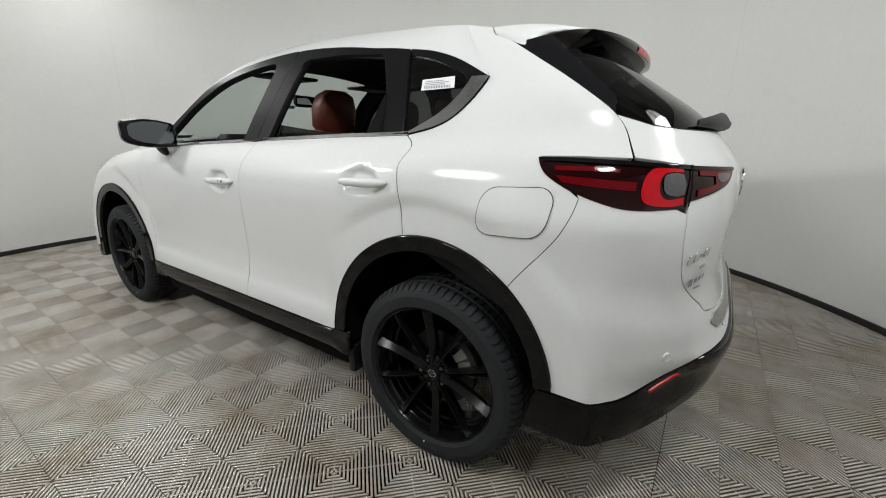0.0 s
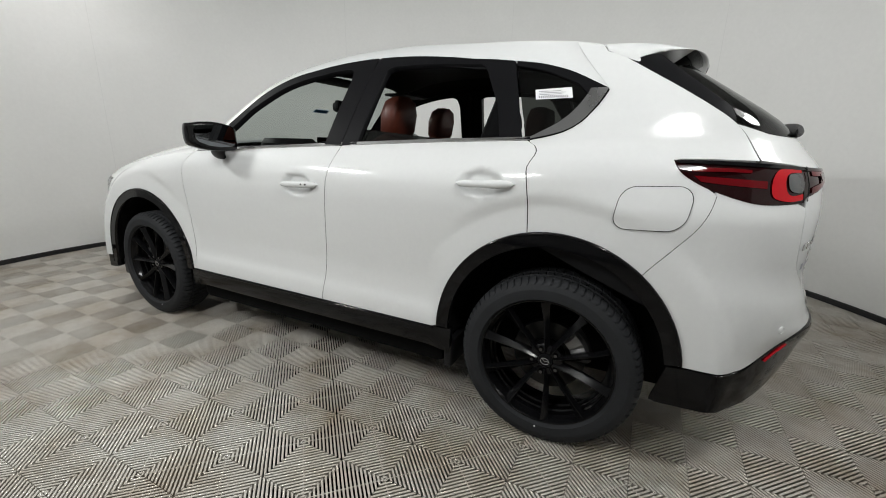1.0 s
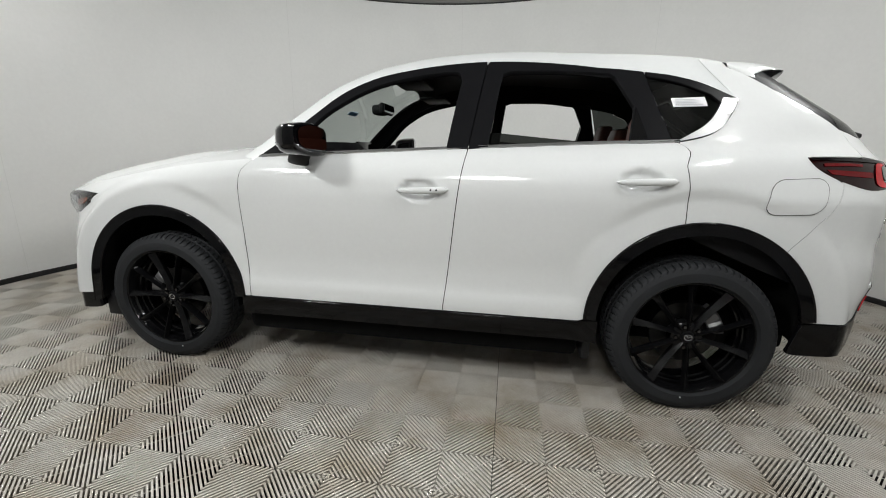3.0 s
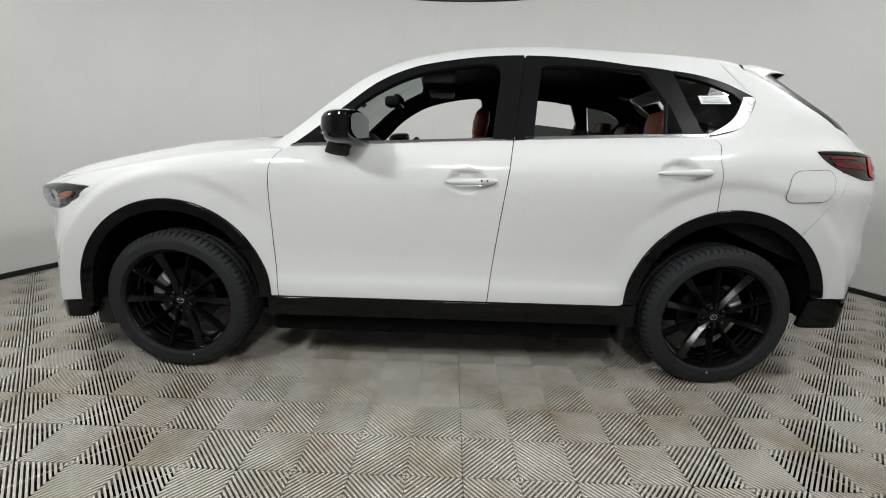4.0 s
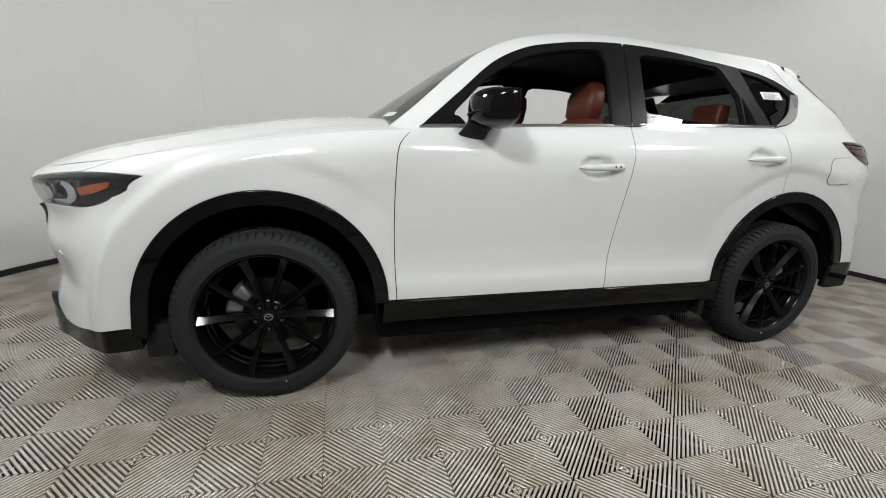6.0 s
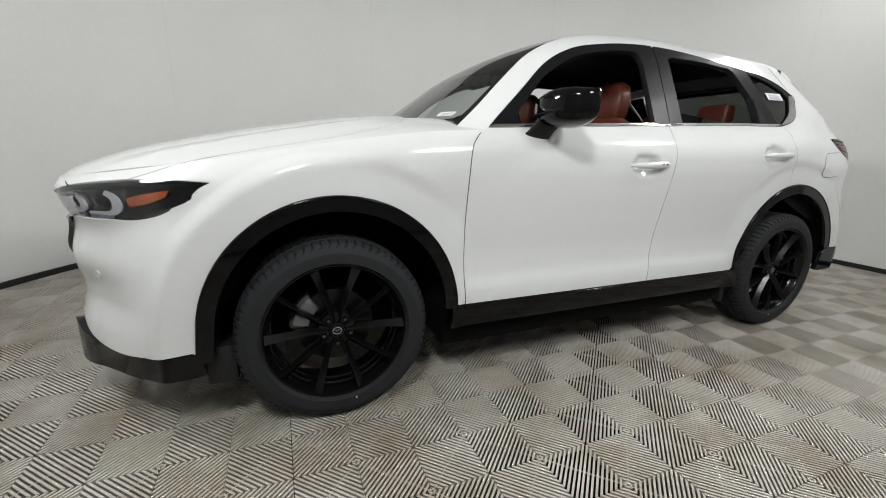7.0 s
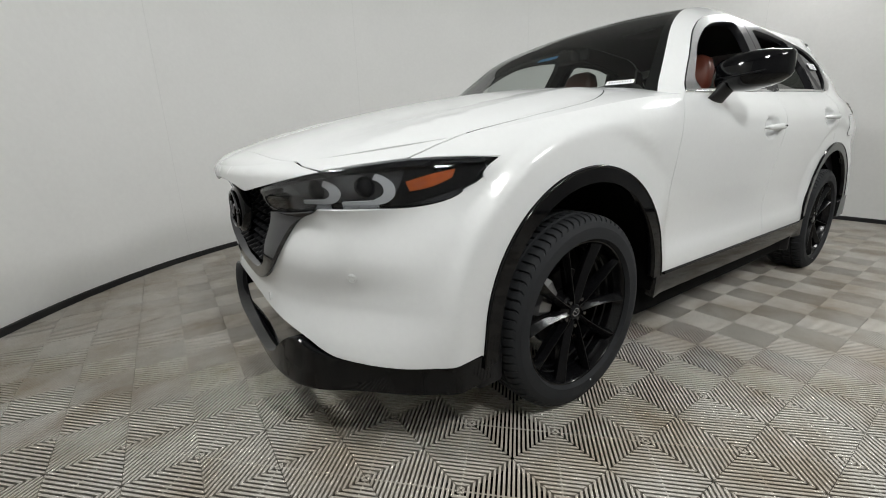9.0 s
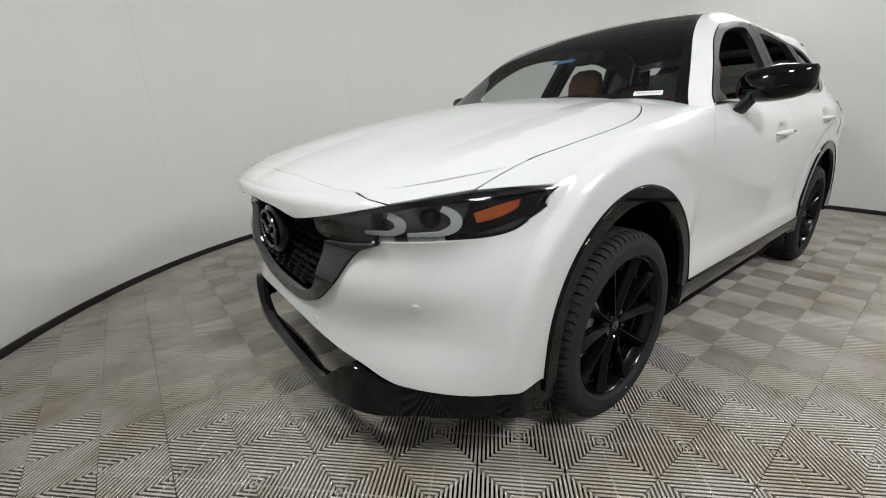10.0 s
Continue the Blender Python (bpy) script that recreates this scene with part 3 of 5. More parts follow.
tail_lamp = bend([(1.680, 1.175), (1.742, 1.125), (1.807, 1.090), (1.900, 1.060), (1.977, 1.048), (2.075, 1.055)], 4)
tail_out = [(back(u), z) for u, z in tail_lamp]
q_gap = bend([(1.836, 1.083), (1.815, 1.0), (1.778, 0.934), arch(1, 50, 49, n=1)[0]], 5)
dlo_low = bend([(1.114, 1.231), (1.195, 1.259), (1.275, 1.322), (1.437, 1.416)], 5)
quarter = (dlo_low + [(s, rail_h(s)) for s in np.linspace(1.437, 1.62, 5)] + gate_gap + [(1.92, 1.1795), (1.80, 1.181), (1.70, 1.179)] + tail_out[:9] + q_gap[1:] + arch(1, 50, 101) + shift(rear_gap[::-1], GAP))
both("quarter_panel", quarter, body, PAINT, cell=0.018)
rb = ([(2.8, 0.70)] + bend([(2.6, 0.70), (2.31, 0.735), (2.255, 0.77), (2.198, 0.82), (2.16, 0.88), (2.122, 1.04)], 4) + tail_out[::-1][1:12] + [(u + 0.002, z - 0.0015) for u, z in q_gap[1:]] + arch(1, 49, 9)
      + bend([(1.778, 0.488), (1.93, 0.492), (1.995, 0.515), (2.1, 0.585), (2.28, 0.63), (2.8, 0.64)], 4))
sheet("rear_bumper", full(rb), body, PAINT, car, "white rear bumper", cell=0.02)
rl = bend([(2.8, 0.632), (2.28, 0.622), (2.1, 0.578), (1.995, 0.508), (1.93, 0.486), (1.778, 0.482)], 4) + [(1.745, 0.478), (1.735, 0.34)] + bend([(1.76, 0.335), (1.95, 0.345), (2.12, 0.385), (2.3, 0.425), (2.8, 0.445)], 4)
sheet("rear_lip", full(rl), body, BLACK, car, "gloss black lower rear bumper", lip=0.03, lift=0.004)
gate = ([(2.8, 0.704)] + bend([(2.6, 0.704), (2.313, 0.739), (2.259, 0.772), (2.202, 0.821), (2.164, 0.88), (2.126, 1.04)], 4) + [(2.13, 1.163), (1.958, 1.181)]
        + bend([(1.925, 1.226), (1.888, 1.292)], 3) + bend([(2.015, 1.262), (2.19, 1.252), (2.8, 1.243)], 5))
sheet("tailgate", full(gate), body, PAINT, car, "white tailgate")
gl = bend([(2.8, 1.247), (2.19, 1.256), (2.015, 1.267), (1.890, 1.298)], 4) + bend([(1.957, 1.349), (1.972, 1.428), (1.99, 1.500)], 4) + [(2.4, 1.525), (2.8, 1.53)]
sheet("rear_window", full(gl), body, TINT, car, "dark tinted rear window", lip=0.004)
ga = bend([(1.715, 1.522), (1.825, 1.412), (1.885, 1.300)], 5) + bend([(1.957, 1.351), (1.972, 1.430), (1.99, 1.502), (1.998, 1.535)], 4) + bend([(2.0, 1.548), (1.92, 1.5445), (1.82, 1.534), (1.72, 1.5235)], 4)
garnish_top = spline((0.0, 1.6155, 1.5615), (0.06, 1.664, 1.5425), (0.12, 1.713, 1.5240), (0.4, 1.80, 1.533), (0.75, 1.92, 1.546), (1.0, 2.0, 1.552))


def spoiler_side(side):
    """The white flank between the spoiler's upper edge and the dark pillar garnish."""
    bm = bmesh.new()
    rows = []
    for f in np.linspace(0, 1, 26):
        a, b = Vector(spoiler_top(f, -1)), Vector(body(*garnish_top(f)))
        rows.append([Vector((p.x, p.y * side, p.z)) for p in [a + (b - a) * k + Vector((0.002, -0.006, 0.004)) * math.sin(math.pi * k) for k in (0, 0.25, 0.5, 0.75, 1)]])
    loft(bm, rows)
    part("spoiler_side", bm, PAINT, car, "white spoiler side")


for side in (1, -1):
    spoiler_side(side)
both("pillar_garnish", ga, body, DLO, car, "satin black pillar garnish")
sp = [(0.0, k) for k in np.linspace(-1, 1, 20)] + [(1.0, k) for k in np.linspace(1, -1, 20)]
spoiler = sheet("spoiler", sp, spoiler_top, PAINT, car, "white roof spoiler", cell=0.1, lip=0.0)
sheet("spoiler_underside", [(0.0, k) for k in np.linspace(-1, 1, 20)] + [(1.0, k) for k in np.linspace(1, -1, 20)], spoiler_under, BLACK, spoiler, cell=0.08, lip=0.0)
sheet("brake_light", [(0.05, -0.3), (0.05, 0.3), (0.22, 0.3), (0.22, -0.3)], spoiler_under, RED, spoiler, "red high brake light", cell=0.08, lip=0.0, lift=0.003)

# windscreen, roof and pillars
ws = [(s, -1.0) for s in np.linspace(-0.78, -0.10, 14)] + [(-0.06, 0.0)] + [(s, 1.0) for s in np.linspace(-0.10, -0.78, 14)] + [(-0.79, 0.0)]
sheet("windscreen", ws, cap, CLEAR, car, "clear windscreen", cell=0.05, lip=0.004)
rf = [(s, -1.0) for s in np.linspace(-0.09, 1.615, 36)] + [(1.618, 0.0)] + [(s, 1.0) for s in np.linspace(1.615, -0.09, 36)] + [(-0.05, 0.0)]
sheet("roof", rf, cap, PAINT, car, "white roof", cell=0.06)
pl = [(s, 0.0) for s in np.linspace(-0.79, 1.434, 50)] + [(s, 1.0) for s in np.linspace(1.434, -0.79, 50)]
both("roof_side", pl, pillar, PAINT, cell=0.05)

frit = bend([(-0.785, -1.0), (-0.45, -1.0), (-0.10, -1.0)], 8) + bend([(-0.075, -0.7), (-0.062, 0.0), (-0.075, 0.7)], 6) + bend([(-0.10, 1.0), (-0.45, 1.0), (-0.785, 1.0)], 8)
frit += bend([(-0.775, 0.94), (-0.45, 0.945), (-0.19, 0.94)], 8) + bend([(-0.165, 0.7), (-0.15, 0.0), (-0.165, -0.7)], 6) + bend([(-0.19, -0.94), (-0.45, -0.945), (-0.775, -0.94)], 8)
sheet("glass_border", frit, cap, DLO, car, "black printed border of the windscreen", cell=0.05, lip=0, lift=-0.005)


def line(a, b, n=6):
    """A straight edge on the flank between two points given by x and height."""
    return [(along(a[0] + (b[0] - a[0]) * i / n, a[1] + (b[1] - a[1]) * i / n), a[1] + (b[1] - a[1]) * i / n) for i in range(n + 1)]


# window surrounds: each door's frame runs round its open window
b_line = bend([(0.302, 1.190), (0.325, 1.35), (0.366, 1.603)], 5)
front_open = bend([(0.200, 1.192), (0.218, 1.33), (0.244, 1.505)], 4) + bend([(0.236, 1.545), (0.19, 1.560), (0.0, 1.536), (-0.2, 1.484), (-0.388, 1.381), (-0.5, 1.280), (-0.575, 1.206), (-0.578, 1.165)], 5)
frame_f = [(u, dlo_top(u) - 0.003) for u in np.linspace(-0.728, 0.36, 28)] + shift(b_line[::-1], -0.002)[1:] + front_open + [(-0.58, 1.1590), (-0.725, 1.1420)]
rear_open = line((1.002, 1.226), (1.030, 1.384)) + line((1.027, 1.392), (0.956, 1.522)) + bend([(0.905, 1.540), (0.70, 1.557), (0.48, 1.558)], 4) + bend([(0.443, 1.545), (0.42, 1.40), (0.392, 1.199)], 4)
frame_r = shift(b_line, 0.003) + [(u, dlo_top(u) - 0.004) for u in np.linspace(0.38, 1.024, 16)] + line((1.078, 1.540), (1.176, 1.232)) + rear_open
frame_q = [(u, dlo_top(u) - 0.004) for u in np.linspace(1.034, 1.432, 12)] + dlo_low[::-1][1:] + [(1.077, 1.232)] + bend([(1.106, 1.242), (1.168, 1.302), (1.318, 1.402)], 4) + bend([(1.302, 1.436), (1.18, 1.490), (1.038, 1.522)], 4) + [(1.032, 1.535)]
both("front_window_frame", frame_f, body, DLO, cell=0.05, lip=0.035, lift=0.005)
both("rear_window_frame", frame_r, body, DLO, cell=0.05, lip=0.035, lift=0.005)
both("quarter_frame", frame_q, body, DLO, cell=0.04, lip=0.02, lift=0.005)
both("quarter_glass", bend([(1.080, 1.240), (1.108, 1.242), (1.170, 1.302), (1.320, 1.402)], 4) + bend([(1.302, 1.436), (1.18, 1.490), (1.05, 1.522)], 4) + line((1.086, 1.530), (1.186, 1.240)), body, TINT, car, "dark tinted quarter window", cell=0.05, lip=0.004, lift=-0.004)
both("fixed_glass", line((1.012, 1.236), (1.038, 1.378)) + line((1.040, 1.374), (1.082, 1.240)), body, BLACK, car, "dark fixed pane behind the lowered window", cell=0.05, lip=0.003, lift=0.008)
both("silver_trim", bend([(1.112, 1.2335), (1.196, 1.262), (1.276, 1.325), (1.433, 1.418)], 5) + [(1.345, 1.418)] + bend([(1.318, 1.399), (1.168, 1.299), (1.104, 1.239)], 4), body, SILVER, car, "brushed silver window trim", cell=0.05, lip=0.004, lift=0.008)
both("door_glass", [(0.385, 1.198), (0.396, 1.274)] + bend([(0.42, 1.276), (0.70, 1.249), (0.93, 1.232)], 4) + [(0.95, 1.222)], body, TINT, car, "lowered dark tinted rear door window", cell=0.05, lip=0.004, lift=-0.02)
both("belt_moulding", [(u, belt(u) + 0.012) for u in np.linspace(-0.725, 1.11, 30)] + [(u, belt(u) + 0.001) for u in np.linspace(1.112, -0.735, 30)], body, CHROME, car, "bright belt moulding", cell=0.08, lip=0.006, lift=0.005)
both("divider_bar", [(-0.584, 1.163), (-0.584, 1.193), (-0.575, 1.208), (-0.575, 1.163)], body, BLACK, car, cell=0.05, lip=0.01, lift=0.004)

# wheel arches and sills
for s, a0, a1 in ((-1, 191, 0), (1, 180, 8)):
    both("arch_trim", arch(s, a0, a1, ARCH_R - 0.003) + arch(s, a1, a0, 0.42), body, BLACK, car, "gloss black wheel arch trim", lift=0.008, lip=0.03, cell=0.05)
both("side_sill", [(u, SILL_Z - 0.004) for u in np.linspace(-0.835, 0.85, 30)] + [(0.935, 0.42), (0.935, 0.31)] + [(u, 0.31) for u in np.linspace(0.9, -0.88, 30)] + [(-0.88, 0.42)], body, BLACK, car, "gloss black side sill", lip=0.04)

for side in (1, -1):
    for s, a0, a1 in ((-1, 191, 0), (1, 180, 8)):
        bm = bmesh.new()
        tube(bm, [(p[0], (p[1] - 0.006) * side, p[2]) for p in [body(*q) for q in arch(s, a0, a1, ARCH_R - 0.006, 48)]], 0.005, 8)
        part("trim_edge", bm, BLACK, car, "rounded gloss black arch edge", smooth=70)
    bm = bmesh.new()
    tube(bm, [(p[0], (p[1] - 0.003) * side, p[2]) for p in [body(u, SILL_Z - 0.009) for u in np.linspace(-0.83, 0.85, 40)]], 0.0055, 8)
    part("sill_edge", bm, BLACK, car, "rounded gloss black sill edge", smooth=70)


def gap_strip(curve, surf, du, dv=0.0, lift=-0.0022, sides=(1,)):
    """A dark strip behind a shut line."""
    for side in sides:
        sheet("shut_line", [(a - du, b - dv) for a, b in curve] + [(a + du, b + dv) for a, b in curve[::-1]], surf, LINER, car, "dark shut line seal", side=side, lip=0, lift=lift, cell=0.035)


both("lamp_corner", bend([(-1.80, 0.949), (-1.683, 0.942), (-1.678, 0.905), (-1.72, 0.856), (-1.80, 0.828)], 3) + bend([(-1.80, 0.8455), (-1.738, 0.8735), (-1.709, 0.911), (-1.703, 0.927), (-1.80, 0.9325)], 3), body, PAINT, car, lift=-0.002, lip=0)
gap_strip(front_gap[3:], body, 0.010)
gap_strip(mid_gap, body, 0.010)
gap_strip(rear_gap[2:], body, 0.010)
gap_strip(q_gap[1:], body, 0.008, -0.006)
gap_strip(gate_gap[1:], body, 0.010, 0.004)
gap_strip(bump_gap[6:], body, 0.006, 0.008)
gap_strip(hood_gap[2:-1], bonnet, 0.003, 0.012, lift=-0.0015, sides=(1, -1))
gap_strip([(u, r) for u, r in seam[:-2]], proud(bonnet), 0.010, 0.004, sides=(1, -1))
gap_strip([(-1.856, 0.983), (-1.900, 0.9635), (-1.9315, 0.944), (-1.9475, 0.9325)], body, 0.008, 0.004, sides=(1, -1))
gap_strip([(-2.25, 0.925), (-2.20, 0.9155), (-2.146, 0.9035)], body, 0.008, 0.006)
gap_strip([(1.6215, 1.59), (1.6165, 1.562), (1.711, 1.525)], body, 0.004, 0.0)

# ---- wheels ----


def tyre(parent):
    """A tyre with rounded sidewalls, rim guard, tread grooves and shoulder sipes."""
    prof = [(0.2680, -0.090, 0), (0.2715, -0.100, 0), (0.2755, -0.1065, 0), (0.2790, -0.1125, 0), (0.2835, -0.1120, 0), (0.302, -0.1150, 0), (0.318, -0.1130, 0), (0.3195, -0.1120, 0), (0.334, -0.108, 0),
            (0.3365, -0.1065, 0), (0.3465, -0.1005, 1), (0.3535, -0.093, 1), (0.3590, -0.081, 1), (0.3610, -0.062, 1), (0.3605, -0.058, 0), (0.353, -0.056, 0), (0.353, -0.049, 0), (0.362, -0.047, 0),
            (0.3625, -0.045, 2), (0.3625, -0.014, 2), (0.3625, -0.012, 0), (0.354, -0.010, 0), (0.354, 0.0, 0), (0.3625, 0.002, 0), (0.3625, 0.004, 2), (0.362, 0.045, 2), (0.362, 0.047, 0), (0.353, 0.050, 0), (0.3605, 0.058, 0),
            (0.3590, 0.081, 1), (0.3465, 0.1005, 1), (0.32, 0.1125, 0), (0.280, 0.112, 0), (0.266, 0.092, 0)]
    pitches = 72
    bm = bmesh.new()
    rings = []
    for r, y, kind in prof:
        ring = []
        for k in range(pitches):
            for f, low in ((0.0, 0), (0.72, 0), (0.76, 1), (0.96, 1)):
                a = 2 * math.pi * (k + f + (y * 3 if kind else 0)) / pitches
                rr = r - (0.0075 if kind and low else 0)
                ring.append(bm.verts.new((rr * math.cos(a), y, rr * math.sin(a))))
        rings.append(ring)
    n = pitches * 4
    for a, b in zip(rings, rings[1:]):
        for k in range(n):
            bm.faces.new((a[k], a[(k + 1) % n], b[(k + 1) % n], b[k]))
    return part("tyre", bm, RUBBER, parent, "black tyre with ribbed tread", smooth=24)


def spoke(angle, lean):
    """One blade of a split spoke: ridged, widening towards the rim and drawing away from its twin."""
    bm = bmesh.new()
    rows = []
    for r, h, f, dp, sw in ((0.034, 0.0135, 0.066, 0.030, 0), (0.060, 0.0120, 0.071, 0.036, 0.6), (0.10, 0.0115, 0.073, 0.040, 2.0), (0.15, 0.0130, 0.077, 0.040, 3.2), (0.20, 0.0155, 0.083, 0.036, 4.2), (0.235, 0.0185, 0.088, 0.030, 4.8), (0.259, 0.0225, 0.091, 0.024, 5)):
        a = radians(angle + lean * sw)
        d, t = Vector((math.cos(a), 0, math.sin(a))), Vector((-math.sin(a), 0, math.cos(a)))
        rows.append([d * r + t * w + Vector((0, y, 0)) for w, y in ((-h * 0.62, -f + dp), (-h, -f + 0.016), (-h * 0.96, -f + 0.012), (h * 0.42 * lean - 0.0012, -f - 0.0085), (h * 0.42 * lean + 0.0012, -f - 0.0085), (h * 0.96, -f + 0.012), (h, -f + 0.016), (h * 0.62, -f + dp))])
    loft(bm, rows, closed=True)
    return bm


def wheel(x, side, turn):
    bm = bmesh.new()
    lathe(bm, [(0.258, 0.098), (0.266, 0.096), (0.244, 0.080), (0.234, 0.02), (0.236, 0.0), (0.243, -0.004), (0.243, -0.030), (0.249, -0.034), (0.2500, -0.060), (0.2575, -0.074), (0.2600, -0.090), (0.2645, -0.0975), (0.2690, -0.0978), (0.2715, -0.093), (0.2705, -0.086), (0.267, -0.080)], 120)
    w = part("wheel", bm, WHEEL_BLACK, car, "gloss black split-spoke alloy wheel", smooth=25)
    w.matrix_basis = pose(x, side * 0.80, WHEEL_Z, 0, turn, 0 if side < 0 else 180)
    tyre(w)
    for k in range(5):
        for lean in (-1, 1):
            part("spoke", spoke(90 + 72 * k + lean * 13.0, lean), WHEEL_BLACK, w, smooth=12)
    bm = bmesh.new()
    lathe(bm, [(0.0005, -0.064), (0.030, -0.064), (0.033, -0.067), (0.060, -0.066), (0.070, -0.058), (0.072, -0.02), (0.072, 0.02)], 40)
    part("hub", bm, WHEEL_BLACK, w)
    bm = bmesh.new()
    lathe(bm, [(0.0005, -0.072), (0.020, -0.073), (0.026, -0.072), (0.0285, -0.069), (0.029, -0.062)], 32)
    cap_ob = part("centre_cap", bm, DLO, w)
    bm = bmesh.new()
    tube(bm, [(0.0165 * math.cos(a), -0.0745, 0.0135 * math.sin(a)) for a in [2 * math.pi * k / 24 for k in range(24)]], 0.0018, 6, True)
    tube(bm, [(-0.013, -0.0745, 0.005), (-0.005, -0.0745, 0.004), (0.0, -0.0745, -0.003), (0.005, -0.0745, 0.004), (0.013, -0.0745, 0.005)], 0.0014, 6)
    part("emblem", bm, CHROME, cap_ob, "chrome oval emblem")
    for k in range(5):
        a = radians(90 + 72 * k + 36)
        bm = bmesh.new()
        lathe(bm, [(0.0003, -0.080), (0.0075, -0.080), (0.0095, -0.077), (0.0105, -0.060), (0.0105, -0.05)], 6)
        ob = part("wheel_nut", bm, DARK_CHROME, w, "bright metal wheel nut", smooth=20)
        ob.location = (0.053 * math.cos(a), 0.004, 0.053 * math.sin(a))
    bm = bmesh.new()
    lathe(bm, [(0.07, 0.00), (0.075, -0.008), (0.148, -0.008), (0.150, 0.0), (0.150, 0.016), (0.075, 0.016)], 64)
    part("brake_disc", bm, STEEL, w, "bare metal brake disc")
    bm = bmesh.new()
    a0 = (150 if x < 0 else 30) + turn
    rows = []
    for i in range(11):
        a = radians(a0 - 24 + 48 * i / 10)
        d = Vector((math.cos(a), 0, math.sin(a)))
        e = 1 if i % 5 else 0.75
        rows.append([d * r + Vector((0, y, 0)) for r, y in ((0.10, -0.030), (0.105, -0.042 * e), (0.135, -0.046 * e), (0.162, -0.040), (0.172, -0.02), (0.172, 0.03), (0.12, 0.04))])
    loft(bm, rows, closed=True)
    part("brake_caliper", bm, ALLOY, w, "cast metal brake caliper", smooth=25)
    bm = bmesh.new()
    a = radians(-78)
    lathe(bm, [(0.0003, -0.1165), (0.0022, -0.1165), (0.003, -0.113)], 12)
    ob = part("tyre_dot", bm, PAPER, w, "small white paint dot")
    ob.location = (0.285 * math.cos(a), 0, 0.285 * math.sin(a))
    return w


for x, turns in ((-AXLE, (0, 20)), (AXLE, (14, 40))):
    for side, turn in zip((-1, 1), turns):
        wheel(x, side, turn)

# underside, wheel wells and splash guards
bm = bmesh.new()
box(bm, (-0.90, -0.84, 0.195), (0.87, 0.84, 0.50), 0.03)
box(bm, (-2.05, -0.56, 0.195), (1.95, 0.56, 0.46), 0.03)
part("underbody", bm, LINER, car, "dark underbody")
for x, z in ARCH.values():
    for side in (-1, 1):
        bm = bmesh.new()
        prof = ((0.430, 0.908), (0.432, 0.86), (0.452, 0.80), (0.452, 0.54), (0.02, 0.53))
        rows = [[(x + r * math.cos(radians(a)), side * y, z + r * math.sin(radians(a))) for a in range(-8, 196, 6)] for r, y in prof]
        loft(bm, rows)
        part("wheel_liner", bm, LINER, car, "black felt wheel liner")
for x0, x1, z0, z1 in ((-1.80, -1.70, 0.215, 0.36), (0.885, 0.925, 0.20, 0.33)):
    for side in (-1, 1):
        bm = bmesh.new()
        box(bm, (x0, side * 0.74 - 0.13, z0), (x1, side * 0.74 + 0.13, z1), 0.012)
        part("splash_guard", bm, PLASTIC, car, "black rubber splash guard")

# ---- lamps of the car ----
HEAD = bend([(-2.43, 0.846), (-2.30, 0.872), (-2.19, 0.894), (-1.99, 0.926), (-1.86, 0.932), (-1.703, 0.927)], 4) + bend([(-1.709, 0.912), (-1.738, 0.8735), (-1.858, 0.8205), (-1.98, 0.803), (-2.18, 0.8015), (-2.30, 0.790), (-2.415, 0.784)], 4) + [(-2.445, 0.80)]


def deep(surf, d):
    """The same surface set back into the car by d along x and y."""

    def f(u, z):
        x, y, zz = surf(u, z)
        n = math.hypot(x, y * 1.4) or 1
        return (x - d * x / n, y - d * y * 1.4 / n, zz)

    return f


def arc_band(cx, cz, rx, rz, a0, a1, w, n=14):
    """A C-shaped band."""
    out = [(cx + rx * math.cos(radians(a0 + (a1 - a0) * i / n)), cz + rz * math.sin(radians(a0 + (a1 - a0) * i / n))) for i in range(n + 1)]
    inn = [(cx + (rx - w) * math.cos(radians(a1 + (a0 - a1) * i / n)), cz + (rz - w * 0.55) * math.sin(radians(a1 + (a0 - a1) * i / n))) for i in range(n + 1)]
    return out + inn


